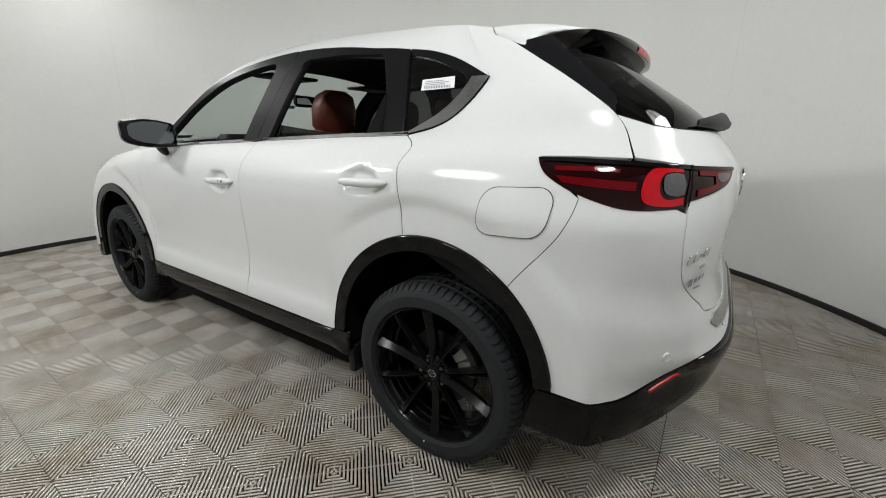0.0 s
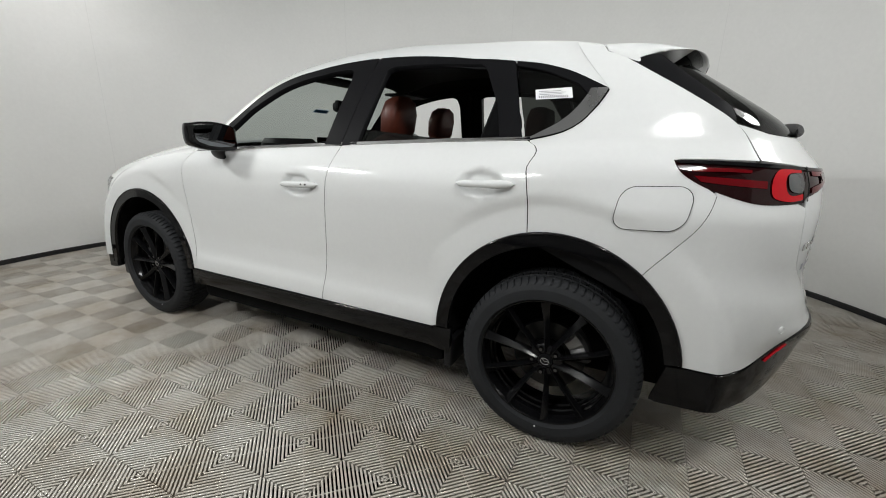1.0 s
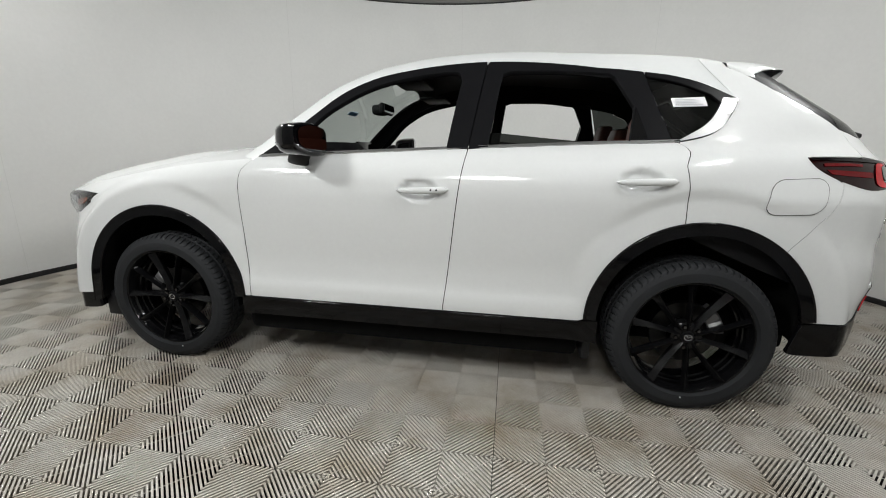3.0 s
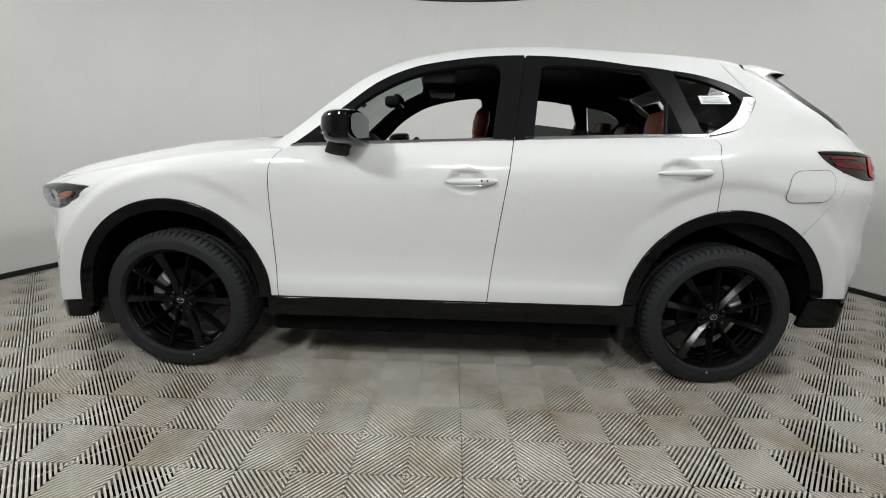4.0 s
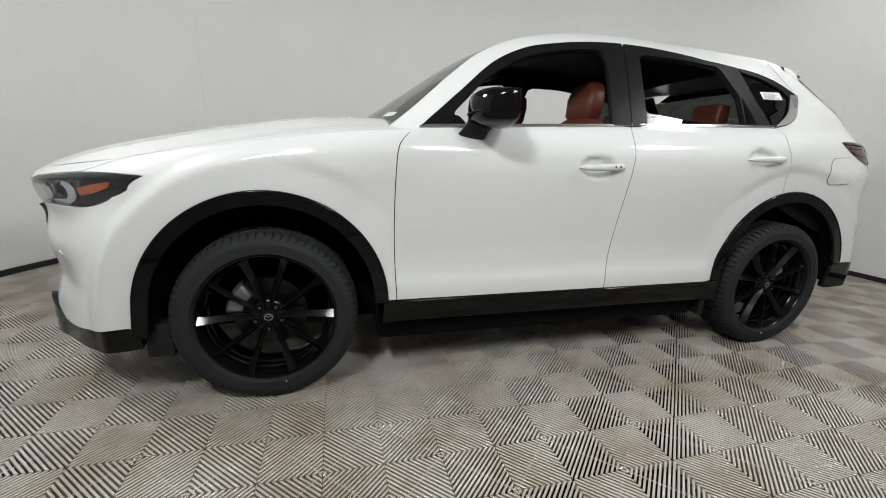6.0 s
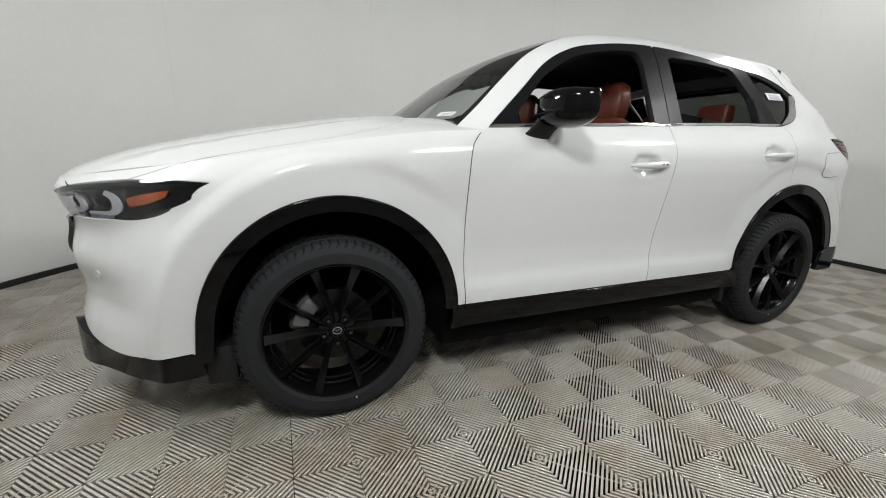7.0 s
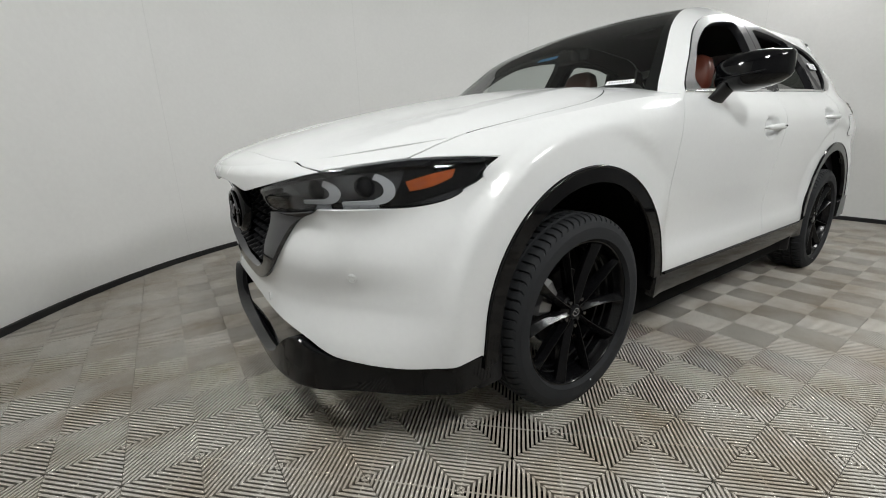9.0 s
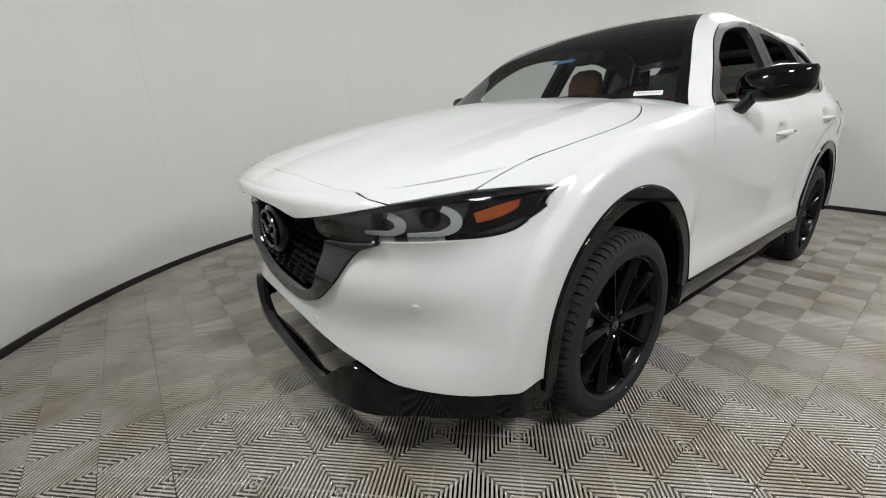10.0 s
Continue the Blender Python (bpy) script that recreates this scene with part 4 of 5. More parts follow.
for side in (1, -1):
    head = sheet("headlight", HEAD, deep(body, 0.045), LAMP_GREY, car, "dark headlight with grey daylight rings and amber reflector", side=side, lip=0)
    sheet("lens", HEAD, body, LENS, head, "clear lamp lens", side=side, lip=0.045)
    dark = bend([(-2.40, 0.79), (-2.2, 0.804), (-1.99, 0.806), (-1.87, 0.832), (-1.762, 0.868), (-1.745, 0.912), (-1.93, 0.913), (-1.97, 0.86), (-2.02, 0.818), (-2.2, 0.813)], 3)
    sheet("bezel", dark, deep(body, 0.035), BLACK, head, "black inner bezel", side=side, lip=0.008)
    top = [(u, z - 0.002) for u, z in bend([(-2.42, 0.846), (-2.30, 0.871), (-2.19, 0.894), (-1.99, 0.9235), (-1.86, 0.9285), (-1.732, 0.922)], 4)] + [(u, z) for u, z in bend([(-1.84, 0.912), (-2.0, 0.906), (-2.19, 0.880), (-2.30, 0.860), (-2.42, 0.838)], 4)]
    sheet("top_bezel", top, deep(body, 0.004), BLACK, head, side=side, lip=0.02)
    sheet("amber_reflector", bend([(-1.944, 0.871), (-1.88, 0.888), (-1.815, 0.900)], 3) + bend([(-1.825, 0.878), (-1.88, 0.856), (-1.938, 0.845)], 3), deep(body, 0.016), AMBER, head, "amber side reflector", side=side, lip=0.006)
    for cx, cz, rx, rz in ((-2.043, 0.853, 0.066, 0.044), (-2.178, 0.846, 0.056, 0.034)):
        sheet("light_ring", [(cx - rx * 1.3, cz - rz), (cx, cz - rz)] + arc_band(cx, cz, rx, rz, -80, 70, 0.030)[1:-1] + [(cx, cz - rz + 0.012), (cx - rx * 1.3, cz - rz + 0.009)], deep(body, 0.026), LAMP_RING, head, "pale grey daylight ring", side=side, lip=0.008, cell=0.03)
        x, y, z = deep(body, 0.05)(cx - 0.03, cz + 0.006)
        bm = bmesh.new()
        lathe(bm, [(0.0005, -0.020), (0.012, -0.018), (0.022, -0.010), (0.027, 0.0), (0.031, 0.001), (0.033, 0.006), (0.033, 0.03)], 28)
        ob = part("projector", bm, DLO, head, "round projector lamp")
        ob.matrix_basis = pose(x, y * side, z, 0, 0, -52 * side if side > 0 else 232)

TAIL = tail_lamp + bend([(2.082, 1.070), (2.187, 1.104), (2.222, 1.128), (2.243, 1.152)], 4) + bend([(2.10, 1.160), (1.95, 1.170), (1.80, 1.1745), (1.684, 1.1735)], 5)
for side in (1, -1):
    lamp = sheet("tail_light", TAIL, rear, DARK_RED, car, "smoked red tail light", side=side, lip=0.02, lift=0.002)
    sheet("top_strip", bend([(1.69, 1.172), (1.80, 1.173), (1.95, 1.168), (2.10, 1.158), (2.235, 1.151)], 4) + bend([(2.235, 1.143), (2.10, 1.149), (1.95, 1.158), (1.80, 1.163), (1.70, 1.164)], 4), rear, BLACK, lamp, side=side, lip=0.004, lift=0.006)
    sheet("tail_bar", bend([(1.765, 1.128), (1.86, 1.124), (1.972, 1.118)], 3) + bend([(1.970, 1.096), (1.86, 1.103), (1.785, 1.110)], 3), rear, BAR_RED, lamp, "red light bar", side=side, lip=0, lift=0.004)
    sheet("tail_bar", bend([(1.752, 1.152), (1.86, 1.153), (1.93, 1.149)], 3) + bend([(1.93, 1.140), (1.86, 1.142), (1.757, 1.140)], 3), rear, BAR_RED, lamp, "red light bar", side=side, lip=0, lift=0.004)
    sheet("tail_ring", bend([(2.066, 1.152), (2.03, 1.154), (2.00, 1.150), (1.984, 1.120), (1.981, 1.088), (1.992, 1.066), (2.03, 1.058), (2.068, 1.064)], 4) + bend([(2.068, 1.082), (2.035, 1.076), (2.020, 1.090), (2.017, 1.115), (2.024, 1.136), (2.04, 1.143), (2.066, 1.143)], 4), rear, RED, lamp, "bright red C-shaped light", side=side, lip=0, lift=0.005)
    sheet("reverse_light", bend([(2.036, 1.140), (2.068, 1.138), (2.07, 1.09), (2.04, 1.086), (2.026, 1.10), (2.026, 1.13)], 2, True), rear, LAMP_GREY, lamp, "grey reversing light", side=side, lip=0, lift=0.005)
    sheet("gate_ring", [(2.105, 1.148), (2.225, 1.142), (2.215, 1.128), (2.187, 1.110), (2.10, 1.082), (2.10, 1.10), (2.15, 1.112), (2.15, 1.132), (2.105, 1.135)], rear, BAR_RED, lamp, "red gate light", side=side, lip=0, lift=0.005)
    sheet("gate_lens", bend([(2.155, 1.138), (2.205, 1.135), (2.195, 1.122), (2.165, 1.116)], 2, True), rear, LAMP_GREY, lamp, side=side, lip=0, lift=0.006)
    sheet("lamp_split", [(2.084, 1.160), (2.088, 1.160), (2.082, 1.060), (2.078, 1.056)], rear, LINER, lamp, side=side, lip=0, lift=0.008)
    sheet("bumper_reflector", bend([(2.035, 0.518), (2.065, 0.543), (2.105, 0.571)], 3) + bend([(2.110, 0.568), (2.07, 0.537), (2.040, 0.513)], 3), body, RED, car, "red bumper reflector", side=side, lip=0.006, lift=0.009)

# ---- grille ----
wing = bend([(-2.8, 0.503), (-2.62, 0.515), (-2.48, 0.563), (-2.35, 0.658), (-2.275, 0.757), (-2.19, 0.799)], 5) + [(-2.30, 0.788), (-2.395, 0.783)] + bend([(-2.415, 0.71), (-2.45, 0.64), (-2.51, 0.592), (-2.64, 0.553), (-2.8, 0.545)], 5)
grille = sheet("grille", full([(-2.8, 0.868), (-2.6, 0.858), (-2.45, 0.84), (-2.40, 0.79), (-2.42, 0.70), (-2.5, 0.59), (-2.65, 0.545), (-2.8, 0.54)]), deep(body, 0.075), LINER, car, "black grille of small staggered bars", lip=0)
sheet("grille_wing", full(wing), body, DARK_CHROME, grille, "dark chrome grille surround", lip=0.05, lift=0.014)


def grille_bars():
    """Small winged bars in staggered rows, one mesh set many times."""
    bm = bmesh.new()
    rows = []
    for f in (-1, -0.6, -0.2, 0.2, 0.6, 1):
        c, h = 0.013 * (1 - abs(f)) - 0.005, 0.0040 + 0.0045 * (1 - abs(f))
        rows.append([(-0.012 - 0.008 * (1 - abs(f)), f * 0.037, c + h), (-0.022 - 0.010 * (1 - abs(f)), f * 0.037, c), (-0.012, f * 0.037, c - h), (0.012, f * 0.037, c - h * 0.6), (0.012, f * 0.037, c + h * 0.6)])
    loft(bm, rows, closed=True)
    first = part("grille_bar", bm, DLO, grille, smooth=30)
    surf = deep(body, 0.036)
    lower = spline((0.0, 0.56), (0.16, 0.568), (0.28, 0.605), (0.36, 0.68), (0.39, 0.74), (0.43, 0.80))
    count = 0
    for row in range(12):
        z = 0.570 + row * 0.0262
        for col in range(-7, 8):
            y = (col + 0.5 * (row % 2)) * 0.072
            if abs(y) > 0.43 or z < lower(min(abs(y), 0.43)) or z > 0.858 - abs(y) * 0.03:
                continue
            a, b = 1.6, 2.8
            for _ in range(22):
                m = (a + b) / 2
                if abs(surf(-m, z)[1]) > abs(y):
                    a = m
                else:
                    b = m
            x = surf(-a, z)[0]
            x2 = surf(-max(a - 0.03, 1.6), z)
            slope = math.degrees(math.atan2(x2[0] - x, abs(x2[1]) - abs(y))) if abs(x2[1]) > abs(y) else 0
            ob = first if count == 0 else new("grille_bar", first.data)
            ob.parent = grille
            ob.matrix_basis = pose(x, y, z, 0, 0, slope if y < 0 else -slope)
            count += 1


grille_bars()
bm = bmesh.new()
lathe(bm, [(0.0005, -0.012), (0.07, -0.010), (0.086, -0.004), (0.092, 0.006), (0.092, 0.03)], 40)
badge = part("badge", bm, BLACK, grille, "black round badge plate")
badge.matrix_basis = pose(nose(0.75) - 0.032, 0, 0.745, 0, 0, -90) @ Matrix.Diagonal((1.22, 1, 1.0, 1))
bm = bmesh.new()
tube(bm, [(0.072 * math.cos(a), -0.016, 0.066 * math.sin(a)) for a in [2 * math.pi * k / 32 for k in range(32)]], 0.006, 8, True)
tube(bm, bend([(-0.062, -0.014, 0.024), (-0.03, -0.017, 0.018), (0.0, -0.018, -0.014), (0.03, -0.017, 0.018), (0.062, -0.014, 0.024)], 5), 0.006, 8)
part("badge_ring", bm, DARK_CHROME, badge, "dark chrome oval ring with a winged bar")

# parking sensors
for surf, u, z in ((bumper, -2.096, 0.606), (bumper, -2.52, 0.470), (bumper, -3.504, 0.606), (bumper, -3.08, 0.470), (body, 2.085, 0.632), (body, 2.40, 0.665)):
    p, q, r = (Vector(surf(u, z)), Vector(surf(u + 0.01, z)), Vector(surf(u, z + 0.01)))
    n = (q - p).cross(r - p).normalized()
    n = n if n.dot(p) > 0 else -n
    bm = bmesh.new()
    lathe(bm, [(0.0005, -0.0035), (0.009, -0.0035), (0.0095, -0.0015), (0.0105, -0.0015), (0.0115, -0.004), (0.0135, -0.003), (0.014, 0.004)], 24)
    ob = part("parking_sensor", bm, PAINT, car, "white round parking sensor")
    ob.matrix_basis = Matrix.Translation(p) @ (-n).to_track_quat("Y", "Z").to_matrix().to_4x4()

# fuel flap
def rounded(u0, u1, z0, z1, r):
    return arc(u1 - r, z1 - r, r, 90, 0, 6) + arc(u1 - r, z0 + r, r, 0, -90, 6) + arc(u0 + r, z0 + r, r, 270, 180, 6) + arc(u0 + r, z1 - r, r, 180, 90, 6)


flap_out = [(u + (z - 1.02) * 0.10, z + (u - 1.655) * 0.05) for u, z in rounded(1.544, 1.768, 0.946, 1.091, 0.05)]
flap_in = [(u + (z - 1.02) * 0.10, z + (u - 1.655) * 0.05) for u, z in rounded(1.5463, 1.7657, 0.9483, 1.0887, 0.0485)]
flap = sheet("fuel_flap", flap_in, body, PAINT, car, "white rounded fuel flap", lift=0.0034, lip=0.003)
sheet("flap_gap", flap_out + [flap_out[0]] + [flap_in[0]] + flap_in[::-1], body, LINER, flap, "dark flap gap", lift=0.0024, lip=0)

# ---- mirrors ----


def mirror(side):
    bm = bmesh.new()
    rows = []
    #          y       x front  x rear   z low   z high
    for y, xf, xr, zl, zh in ((-0.866, -0.480, -0.405, 1.180, 1.240), (-0.872, -0.512, -0.385, 1.160, 1.262), (-0.89, -0.540, -0.372, 1.150, 1.276), (-0.95, -0.556, -0.376, 1.146, 1.290), (-1.0, -0.552, -0.385, 1.149, 1.295),
                              (-1.05, -0.532, -0.395, 1.158, 1.292), (-1.085, -0.502, -0.402, 1.170, 1.285), (-1.106, -0.470, -0.406, 1.184, 1.284), (-1.114, -0.44, -0.408, 1.200, 1.270)):
        cz, hz = (zl + zh) / 2, (zh - zl) / 2
        ring = []
        for k in range(20):
            a = 2 * math.pi * k / 20
            c, s = math.cos(a), math.sin(a)
            fx = abs(c) ** (0.62 if c < 0 else 0.25)
            fz = abs(s) ** (0.6 if c < 0 else 0.4)
            mid = xr - 0.035 * (xr - xf) / 0.16
            ring.append((mid + (fx * (mid - xf) * -1 if c < 0 else fx * (xr - mid)), y * side, cz + math.copysign(fz, s) * hz))
        rows.append(ring)
    loft(bm, rows, closed=True)
    m = part("side_mirror", bm, BLACK, car, "gloss black door mirror", smooth=50)
    bm = bmesh.new()
    rows = []
    for x, y, z, a, b in ((-0.525, -0.845, 1.085, 0.060, 0.030), (-0.522, -0.868, 1.093, 0.060, 0.028), (-0.515, -0.892, 1.115, 0.054, 0.026), (-0.500, -0.910, 1.145, 0.050, 0.028), (-0.485, -0.925, 1.172, 0.055, 0.034)):
        rows.append([(x + a * math.cos(t), (y + b * math.sin(t)) * side, z - 0.25 * a * math.cos(t) - 0.35 * b * math.sin(t)) for t in [2 * math.pi * k / 16 for k in range(16)]])
    loft(bm, rows, closed=True)
    part("mirror_foot", bm, PLASTIC, m, "black plastic mirror foot", smooth=60)
    bm = bmesh.new()
    rows = []
    for y, zl, zh in ((-0.895, 1.185, 1.252), (-0.91, 1.172, 1.270), (-0.97, 1.168, 1.281), (-1.03, 1.176, 1.281), (-1.075, 1.195, 1.270), (-1.09, 1.215, 1.255)):
        rows.append([(-0.374 - (abs(y) - 0.95) * 0.17, y * side, zl + (zh - zl) * k / 4) for k in range(5)])
    loft(bm, rows)
    part("mirror_glass", bm, MIRROR, m, "mirror glass")
    bm = bmesh.new()
    tube(bm, bend([(-0.54, -0.90 * side, 1.196), (-0.556, -0.96 * side, 1.195), (-0.535, -1.04 * side, 1.205), (-0.47, -1.096 * side, 1.222)], 5), 0.0035, 8)
    part("turn_signal", bm, DLO, m, "slim dark turn signal strip")


MIRROR = material("mirror_silver", (0.16, 0.17, 0.18), 0.02, metal=1.0)
for side in (1, -1):
    mirror(side)

# ---- small outer details ----
bm = bmesh.new()
rows = []
for x, h, w in ((1.20, 0.004, 0.012), (1.26, 0.018, 0.02), (1.32, 0.042, 0.022), (1.37, 0.056, 0.018), (1.395, 0.05, 0.010), (1.40, 0.004, 0.008)):
    z = cap(1.3, 0)[2] - 0.006
    rows.append([(x, -w, z), (x, -w * 0.5, z + h * 0.6), (x, 0, z + h), (x, w * 0.5, z + h * 0.6), (x, w, z)])
loft(bm, rows)
part("aerial_fin", bm, PAINT, car, "white shark-fin aerial")
bm = bmesh.new()
rows = []
for i in range(15):
    f = i / 14
    p = Vector(body(2.19 + 0.80 * f, 1.262))
    w, h = 0.004 + 0.030 * min(f * 1.6, 1) ** 0.8, 0.002 + 0.029 * math.sin(math.pi * min(0.08 + f * 0.85, 1))
    rows.append([p + Vector((w * math.cos(a) * (0.8 if math.sin(a) > 0 else 1.0) + 0.010, 0, h * math.sin(a) + 0.012 + 0.012 * math.sin(math.pi * f))) for a in [2 * math.pi * k / 12 for k in range(12)]])
loft(bm, rows, closed=True)
part("rear_wiper", bm, PLASTIC, car, "black rear wiper")
# plain emblem shapes and a dealer mark on the tailgate
for k, (u, z, w, h, mat) in enumerate(((2.130, 0.914, 0.013, 0.022, CHROME), (2.146, 0.919, 0.010, 0.022, CHROME), (2.161, 0.924, 0.005, 0.006, CHROME), (2.178, 0.930, 0.014, 0.022, CHROME), (2.176, 0.890, 0.014, 0.009, CHROME), (2.147, 0.845, 0.012, 0.022, INK), (2.163, 0.851, 0.010, 0.014, INK), (2.176, 0.855, 0.009, 0.014, INK), (2.188, 0.859, 0.008, 0.014, INK), (2.172, 0.828, 0.026, 0.006, INK))):
    sheet("emblem_bar", [(u - w / 2, z - h / 2), (u + w / 2, z - h / 2 + 0.004), (u + w / 2, z + h / 2 + 0.004), (u - w / 2, z + h / 2)], rear, mat, car, "bright emblem bar" if mat is CHROME else "dark dealer mark bar", lip=0.003 if mat is CHROME else 0, lift=0.004)
bm = bmesh.new()
tube(bm, [(0, 0.065 * math.cos(a), 0.05 * math.sin(a)) for a in [2 * math.pi * k / 28 for k in range(28)]], 0.006, 8, True)
ob = part("tailgate_badge", bm, CHROME, car, "chrome oval badge ring")
ob.location = (tail(1.07) + 0.012, 0, 1.07)
sheet("step_plate", full([(2.8, 0.694), (2.6, 0.693), (2.33, 0.722), (2.30, 0.70), (2.33, 0.675), (2.6, 0.648), (2.8, 0.648)]), body, PLATE, car, "pale ribbed loading sill plate", lift=0.004, lip=0.004)

# price sheet on the quarter glass, stock label and blue strip on the windscreen
paper = sheet("window_sticker", [(1.093, 1.422), (1.259, 1.427), (1.240, 1.386), (1.086, 1.383)], body, PAPER, car, "white printed sheet stuck on the quarter window", lift=0.002, lip=0)
for i in range(3):
    z = 1.414 - 0.006 * i
    sheet("print_bar", [(1.105, z), (1.200 + 0.02 * (i % 2), z + 0.001), (1.200 + 0.02 * (i % 2), z - 0.001), (1.105, z - 0.002)], body, INK, paper, lift=0.0035, lip=0)
for i in range(16):
    u = 1.100 + 0.0078 * i
    sheet("print_bar", [(u, 1.397), (u + 0.004, 1.397), (u + 0.004, 1.388), (u, 1.388)], body, INK, paper, lift=0.0035, lip=0)
label = sheet("stock_label", [(-0.715, -0.74), (-0.715, -0.885), (-0.692, -0.885), (-0.692, -0.74)], cap, PAPER, car, "white stock label inside the windscreen", lift=0.002, lip=0, cell=0.05)
for i in range(9):
    k = -0.757 - 0.0135 * i
    sheet("print_bar", [(-0.708, k), (-0.708, k - 0.005), (-0.699, k - 0.005), (-0.699, k)], cap, INK, label, lift=0.0035, lip=0, cell=0.05)
BLUE = material("blue_film", (0.10, 0.32, 0.62), 0.4, scale=200, vary=0.05)
sheet("blue_strip", [(-0.470, 0.09), (-0.470, -0.12), (-0.448, -0.12), (-0.448, 0.09)], cap, BLUE, car, "small blue film strip on the windscreen", lift=-0.004, lip=0, cell=0.05)

# ---- cabin ----


def inner(surf, d):
    def f(a, b):
        x, y, z = surf(a, b)
        return (x * (1 - d * 0.2), y * (1 - d / 0.7), z - d * 0.6)

    return f


sheet("headliner", [(s, -0.98) for s in np.linspace(-0.12, 1.60, 24)] + [(s, 0.98) for s in np.linspace(1.60, -0.12, 24)], inner(cap, 0.03), CABIN, car, "black headliner", cell=0.08, lip=0)
both("pillar_trim", pl, inner(pillar, 0.02), CABIN, car, "black pillar trim", cell=0.06, lip=0)
for poly in (front_poly, rear_poly):
    both("door_trim", poly, inner(body, 0.05), CABIN, car, "black inner door trim", cell=0.1, lip=0)
both("side_trim", dlo_low + [(1.44, 1.47), (1.45, 1.60), (1.62, 1.58), (1.645, 1.508), (1.80, 1.40), (1.895, 1.29), (1.90, 0.6), (1.20, 0.9)], inner(body, 0.05), CABIN, car, "black load bay trim", cell=0.1, lip=0)


both("centre_pillar_trim", [(0.26, 1.15), (0.29, 1.40), (0.335, 1.62), (0.405, 1.62), (0.375, 1.40), (0.36, 1.16)], inner(body, 0.012), CABIN, car, "black centre pillar trim", cell=0.06, lip=0)
both("cant_rail", [(u, dlo_top(u) - 0.035) for u in np.linspace(-0.66, 1.36, 40)] + [(u, dlo_top(u) + 0.03) for u in np.linspace(1.36, -0.66, 40)], body, CABIN, car, "black inner roof rail", cell=0.06, lip=0, lift=-0.014)


def cushion(bm, stations, n=18, power=0.45):
    """A padded form: rounded cross-sections (x, y, z, half width, half depth, lean) from bottom to top."""
    rows = []
    for x, y, z, w, d, lean in stations:
        rows.append([(x + d * math.copysign(abs(math.cos(a)) ** power, math.cos(a)), y + w * math.copysign(abs(math.sin(a)) ** power, math.sin(a)), z + lean * math.cos(a)) for a in [2 * math.pi * k / n for k in range(n)]])
    loft(bm, rows, closed=True)
    return bm


def front_seat(y, dx):
    s = thing("front_seat", "terracotta leather front seat with tall headrest", "car seat", (0, 0, 0), "seats in the car")
    bm = bmesh.new()
    cushion(bm, [(-0.02 + dx, y, 0.50, 0.22, 0.24, 0), (-0.02 + dx, y, 0.58, 0.25, 0.27, 0), (-0.02 + dx, y, 0.68, 0.25, 0.27, 0.0), (-0.02 + dx, y, 0.71, 0.20, 0.22, 0)])
    part("seat_cushion", bm, LEATHER, s)
    bm = bmesh.new()
    cushion(bm, [(0.17 + dx, y, 0.66, 0.22, 0.05, 0), (0.19 + dx, y, 0.72, 0.25, 0.075, 0), (0.24 + dx, y, 0.95, 0.255, 0.08, 0), (0.285 + dx, y, 1.12, 0.23, 0.07, 0), (0.31 + dx, y, 1.22, 0.175, 0.06, 0), (0.315 + dx, y, 1.25, 0.12, 0.04, 0)])
    part("backrest", bm, LEATHER, s)
    bm = bmesh.new()
    cushion(bm, [(0.325 + dx, y, 1.235, 0.10, 0.035, 0), (0.325 + dx, y, 1.27, 0.125, 0.052, 0), (0.335 + dx, y, 1.36, 0.128, 0.058, 0), (0.345 + dx, y, 1.425, 0.105, 0.05, 0), (0.35 + dx, y, 1.452, 0.06, 0.028, 0)])
    part("headrest", bm, LEATHER, s)
    for e in (-1, 1):
        bm = bmesh.new()
        tube(bm, [(0.318 + dx, y + e * 0.05, 1.15), (0.325 + dx, y + e * 0.05, 1.29)], 0.007, 8)
        part("headrest_post", bm, CHROME, s)


front_seat(-0.37, 0.0)
front_seat(0.37, -0.11)
bench = thing("rear_bench", "terracotta leather rear bench with three headrests", "car seat", (0, 0, 0), "seats in the car")
bm = bmesh.new()
cushion(bm, [(0.72, 0, 0.50, 0.48, 0.22, 0), (0.72, 0, 0.60, 0.50, 0.25, 0), (0.72, 0, 0.70, 0.50, 0.24, 0), (0.72, 0, 0.73, 0.44, 0.2, 0)], power=0.35)
part("seat_cushion", bm, LEATHER, bench)
bm = bmesh.new()
cushion(bm, [(1.04, 0, 0.68, 0.46, 0.07, 0), (1.06, 0, 0.75, 0.48, 0.085, 0), (1.10, 0, 0.92, 0.50, 0.08, 0), (1.12, 0, 1.03, 0.62, 0.08, 0), (1.165, 0, 1.16, 0.58, 0.06, 0), (1.17, 0, 1.20, 0.5, 0.03, 0)], power=0.35)
part("backrest", bm, LEATHER, bench)
for y, top in ((-0.45, 1.375), (0.0, 1.33), (0.45, 1.375)):
    bm = bmesh.new()
    cushion(bm, [(1.15, y, 1.20, 0.08, 0.04, 0), (1.15, y, 1.25, 0.105, 0.05, 0), (1.155, y, top - 0.05, 0.105, 0.05, 0), (1.16, y, top - 0.01, 0.10, 0.04, 0), (1.16, y, top, 0.06, 0.02, 0)])
    part("headrest", bm, LEATHER, bench)

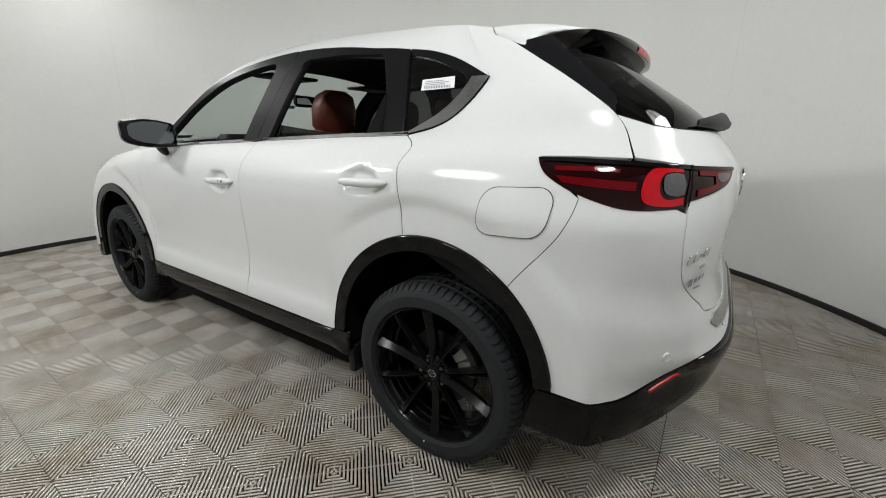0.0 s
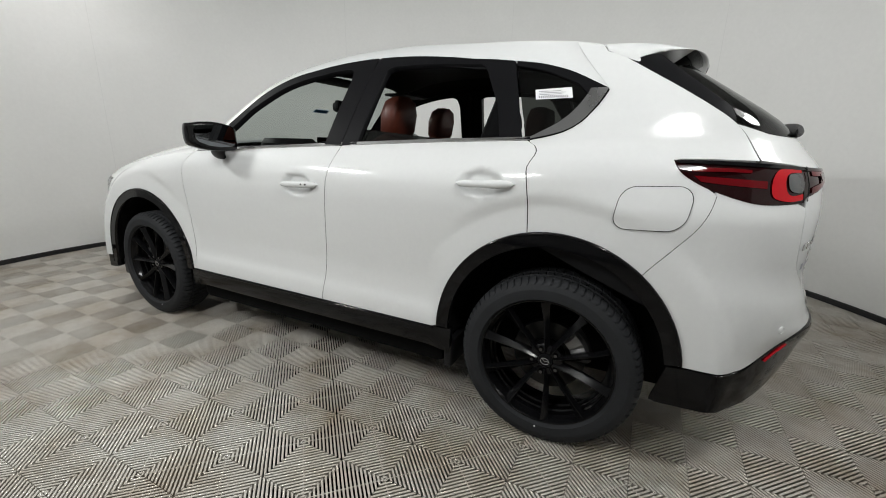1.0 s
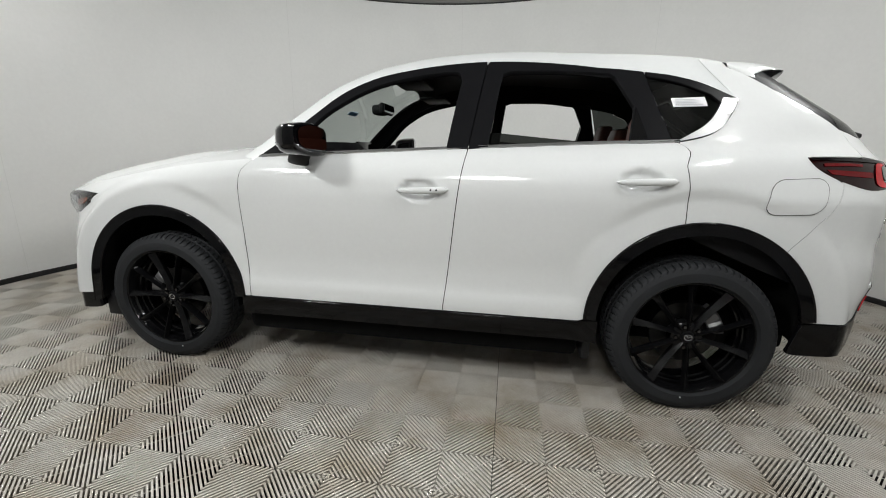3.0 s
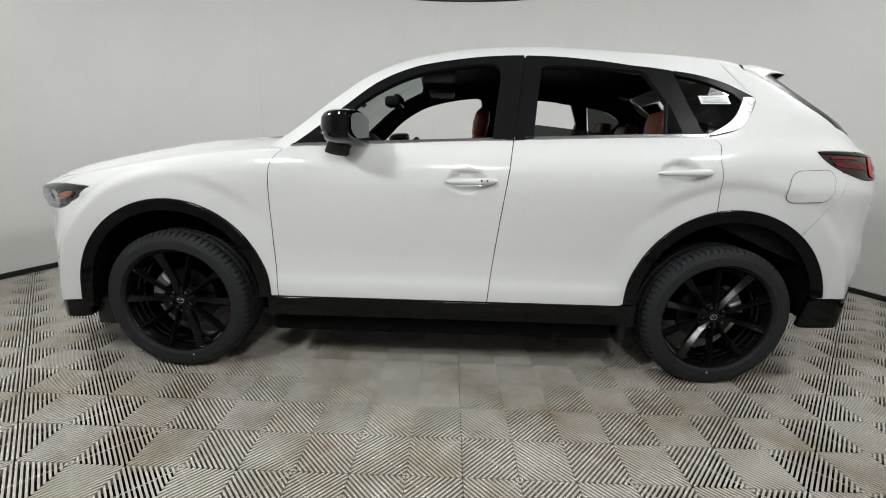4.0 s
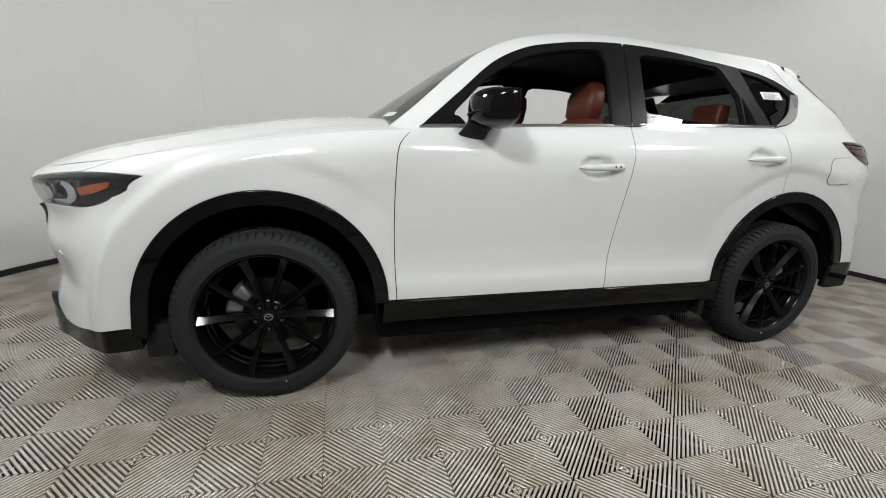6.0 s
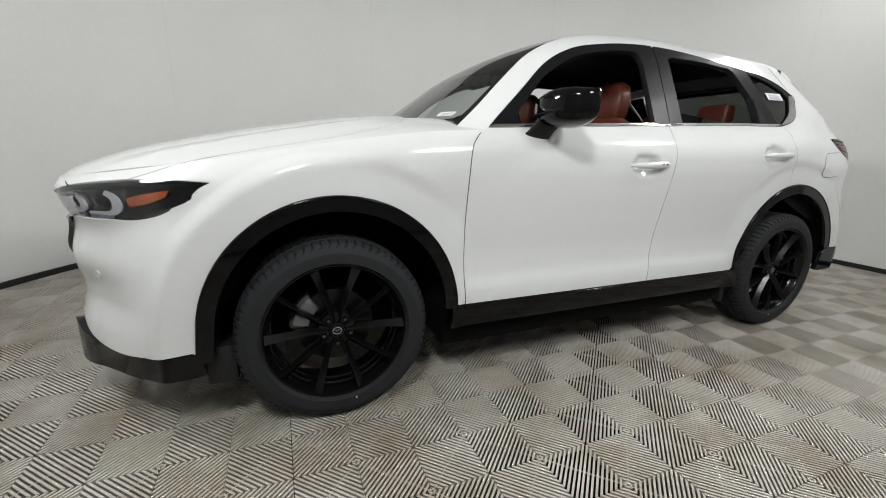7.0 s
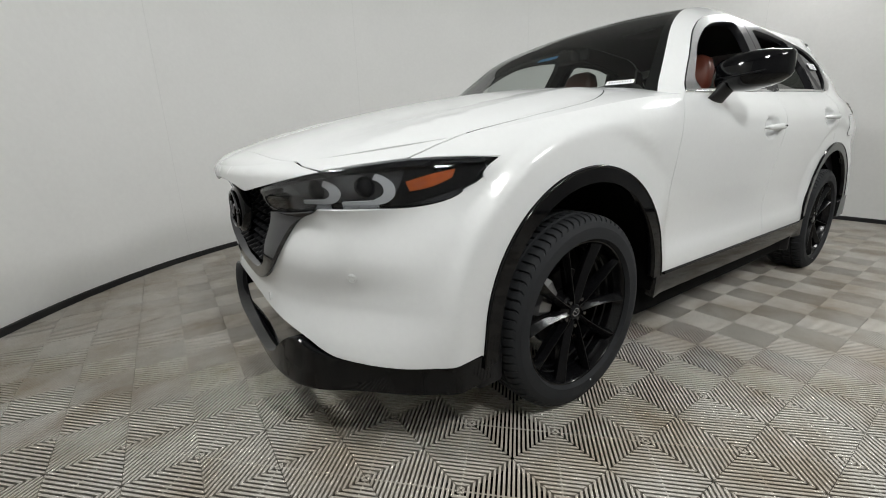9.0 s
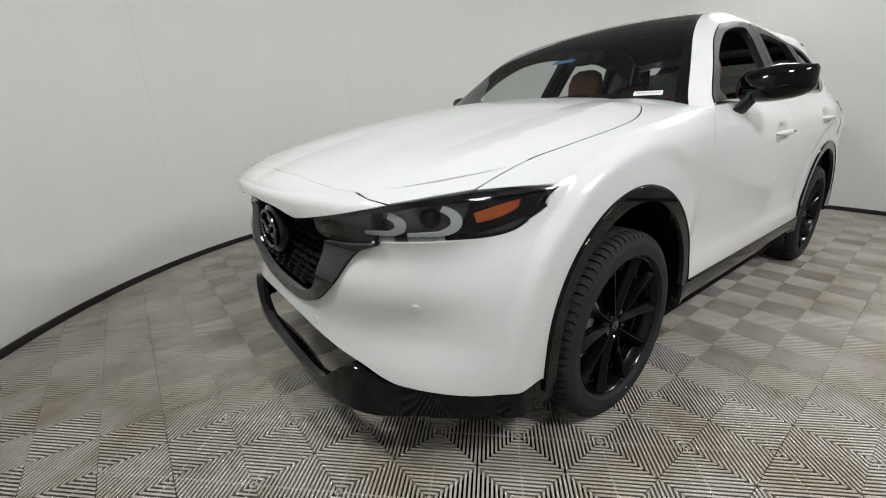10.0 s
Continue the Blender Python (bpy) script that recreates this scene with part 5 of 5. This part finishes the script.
dash = thing("dashboard", "black dashboard with a small screen and instrument hood", "dashboard")
bm = bmesh.new()
prof = [(-0.95, 1.12), (-0.85, 1.145), (-0.62, 1.16), (-0.48, 1.15), (-0.42, 1.10), (-0.42, 0.98), (-0.50, 0.80), (-0.60, 0.60), (-0.95, 0.60)]
loft(bm, [[(x + 0.05 * (abs(y) / 0.74) ** 2, y, z) for x, z in prof] for y in (-0.74, -0.4, 0, 0.4, 0.74)], closed=True)
part("dash_body", bm, CABIN, dash)
bm = bmesh.new()
cushion(bm, [(-0.52, -0.37, 1.12, 0.19, 0.12, 0), (-0.52, -0.37, 1.19, 0.19, 0.11, 0.0), (-0.53, -0.37, 1.222, 0.16, 0.09, 0)], power=0.6)
part("instrument_hood", bm, CABIN, dash)
bm = bmesh.new()
box(bm, (-0.52, -0.13, 1.15), (-0.50, 0.13, 1.235), 0.006)
part("screen", bm, BLACK, dash, "black display screen")
bm = bmesh.new()
box(bm, (-0.45, -0.13, 0.50), (0.45, 0.13, 0.86), 0.04)
part("centre_console", bm, CABIN, dash)
wheel_m = Matrix.Translation((-0.27, -0.37, 1.03)) @ Matrix.Rotation(radians(-65), 4, "Y")
sw = thing("steering_wheel", "black leather steering wheel", "steering wheel")
bm = bmesh.new()
tube(bm, [wheel_m @ Vector((0.185 * math.cos(a), 0.185 * math.sin(a), 0)) for a in [2 * math.pi * k / 40 for k in range(40)]], 0.015, 10, True)
part("rim", bm, CABIN, sw)
bm = bmesh.new()
for a in (0, 90, 180):
    d = Vector((-math.sin(radians(a)) if a == 90 else 0, math.cos(radians(a)) if a != 90 else 0, 0))
    tube(bm, [wheel_m @ (d * 0.03), wheel_m @ (d * 0.18)], 0.014, 8)
box(bm, (-0.06, -0.07, -0.03), (0.06, 0.07, 0.02), 0.02, wheel_m)
tube(bm, [wheel_m @ Vector((0, 0, -0.02)), wheel_m @ Vector((0, 0, -0.28))], 0.035, 12)
part("hub", bm, CABIN, sw)
im = thing("rear_view_mirror", "black framed rear-view mirror hanging from the windscreen", "mirror")
bm = bmesh.new()
box(bm, (-0.36, -0.115, 1.415), (-0.325, 0.125, 1.482), 0.014)
part("housing", bm, CABIN, im)
bm = bmesh.new()
box(bm, (-0.326, -0.105, 1.424), (-0.322, 0.115, 1.473))
part("glass", bm, MIRROR, im)
bm = bmesh.new()
box(bm, (-0.43, -0.06, 1.41), (-0.34, 0.06, 1.475), 0.02)
part("sensor_housing", bm, CABIN, im)
for side in (-1, 1):
    bm = bmesh.new()
    box(bm, (-0.06, side * 0.36 - 0.16, 1.535), (0.12, side * 0.36 + 0.16, 1.552), 0.008, Matrix.Translation((-0.1, 0, 0)))
    tagged(part("sun_visor", bm, CABIN), "black folded sun visor under the headliner", "sun visor", kind="thing")

# ---- floor tiles ----
TILE_S, NODE = 0.4065, (-0.118, -1.572)


def tile_mesh():
    """One open tile of four quadrants, whose capped ribs on thin webs ring the middle."""
    verts, faces = [], []
    q, pitch, top, low = TILE_S / 2, 0.01437, 0.0, -0.030
    e = q - 0.0012
    for sx, sy in ((1, 1), (-1, 1), (-1, -1), (1, -1)):
        n = int(2 * e / math.sqrt(2) / pitch)
        for i in range(n + 1):
            c = (i + 0.5) * pitch * math.sqrt(2)
            rings = []
            for w, z in ((0.0068, 0.0), (0.0076, -0.0005), (0.0076, -0.0028), (0.0030, -0.0042), (0.0026, low)):
                ends = []
                for k in (c - w * 0.707, c + w * 0.707):
                    k = min(max(k, 0.002), 2 * e - 0.002)
                    ends.append(((min(k, e), max(k - e, 0.0012)), (max(k - e, 0.0012), min(k, e))))
                (a, b), (d, f) = ends
                rings.append([(p[0], p[1], z) for p in (a, b, f, d)])
            base = len(verts)
            verts += [(sx * p[0], sy * p[1], p[2]) for ring in rings for p in ring]
            idx = [(0, 1, 2, 3)] + [(m + g, m + g + 4, m + (g + 1) % 4 + 4, m + (g + 1) % 4) for m in (0, 4, 8, 12) for g in range(4)]
            faces += [[base + j for j in (g if sx * sy < 0 else g[::-1])] for g in idx]
        base = len(verts)
        h = 0.0018
        a, b = 0.004, e
        for p in ((a + h, a - h), (b + 0, b - 2 * h), (b - 2 * h, b), (a - h, a + h)):
            verts.append((sx * p[0], sy * p[1], top - 0.0035))
        faces.append([base + j for j in ((0, 1, 2, 3) if sx * sy > 0 else (3, 2, 1, 0))])
    for x0, y0, x1, y1 in ((-q, -0.001, q, 0.001), (-0.001, -q, 0.001, q)):
        base = len(verts)
        verts += [(x0, y0, -0.009), (x1, y0, -0.009), (x1, y1, -0.009), (x0, y1, -0.009)]
        faces.append([base, base + 1, base + 2, base + 3])
    me = bpy.data.meshes.new("floor_tile")
    me.from_pydata(verts, [], faces)
    me.materials.append(TILE)
    return me


def tiles():
    me = tile_mesh()
    floor = bpy.data.objects["floor"]
    n = 11
    for i in range(-n, n + 1):
        for j in range(-n, n + 1):
            x, y = NODE[0] + i * TILE_S, NODE[1] + j * TILE_S
            if math.hypot(x - CENTRE[0], y - CENTRE[1]) < RADIUS + 0.25:
                ob = new("tile", me)
                ob.parent = floor
                ob.location = (x, y, 0)


tiles()
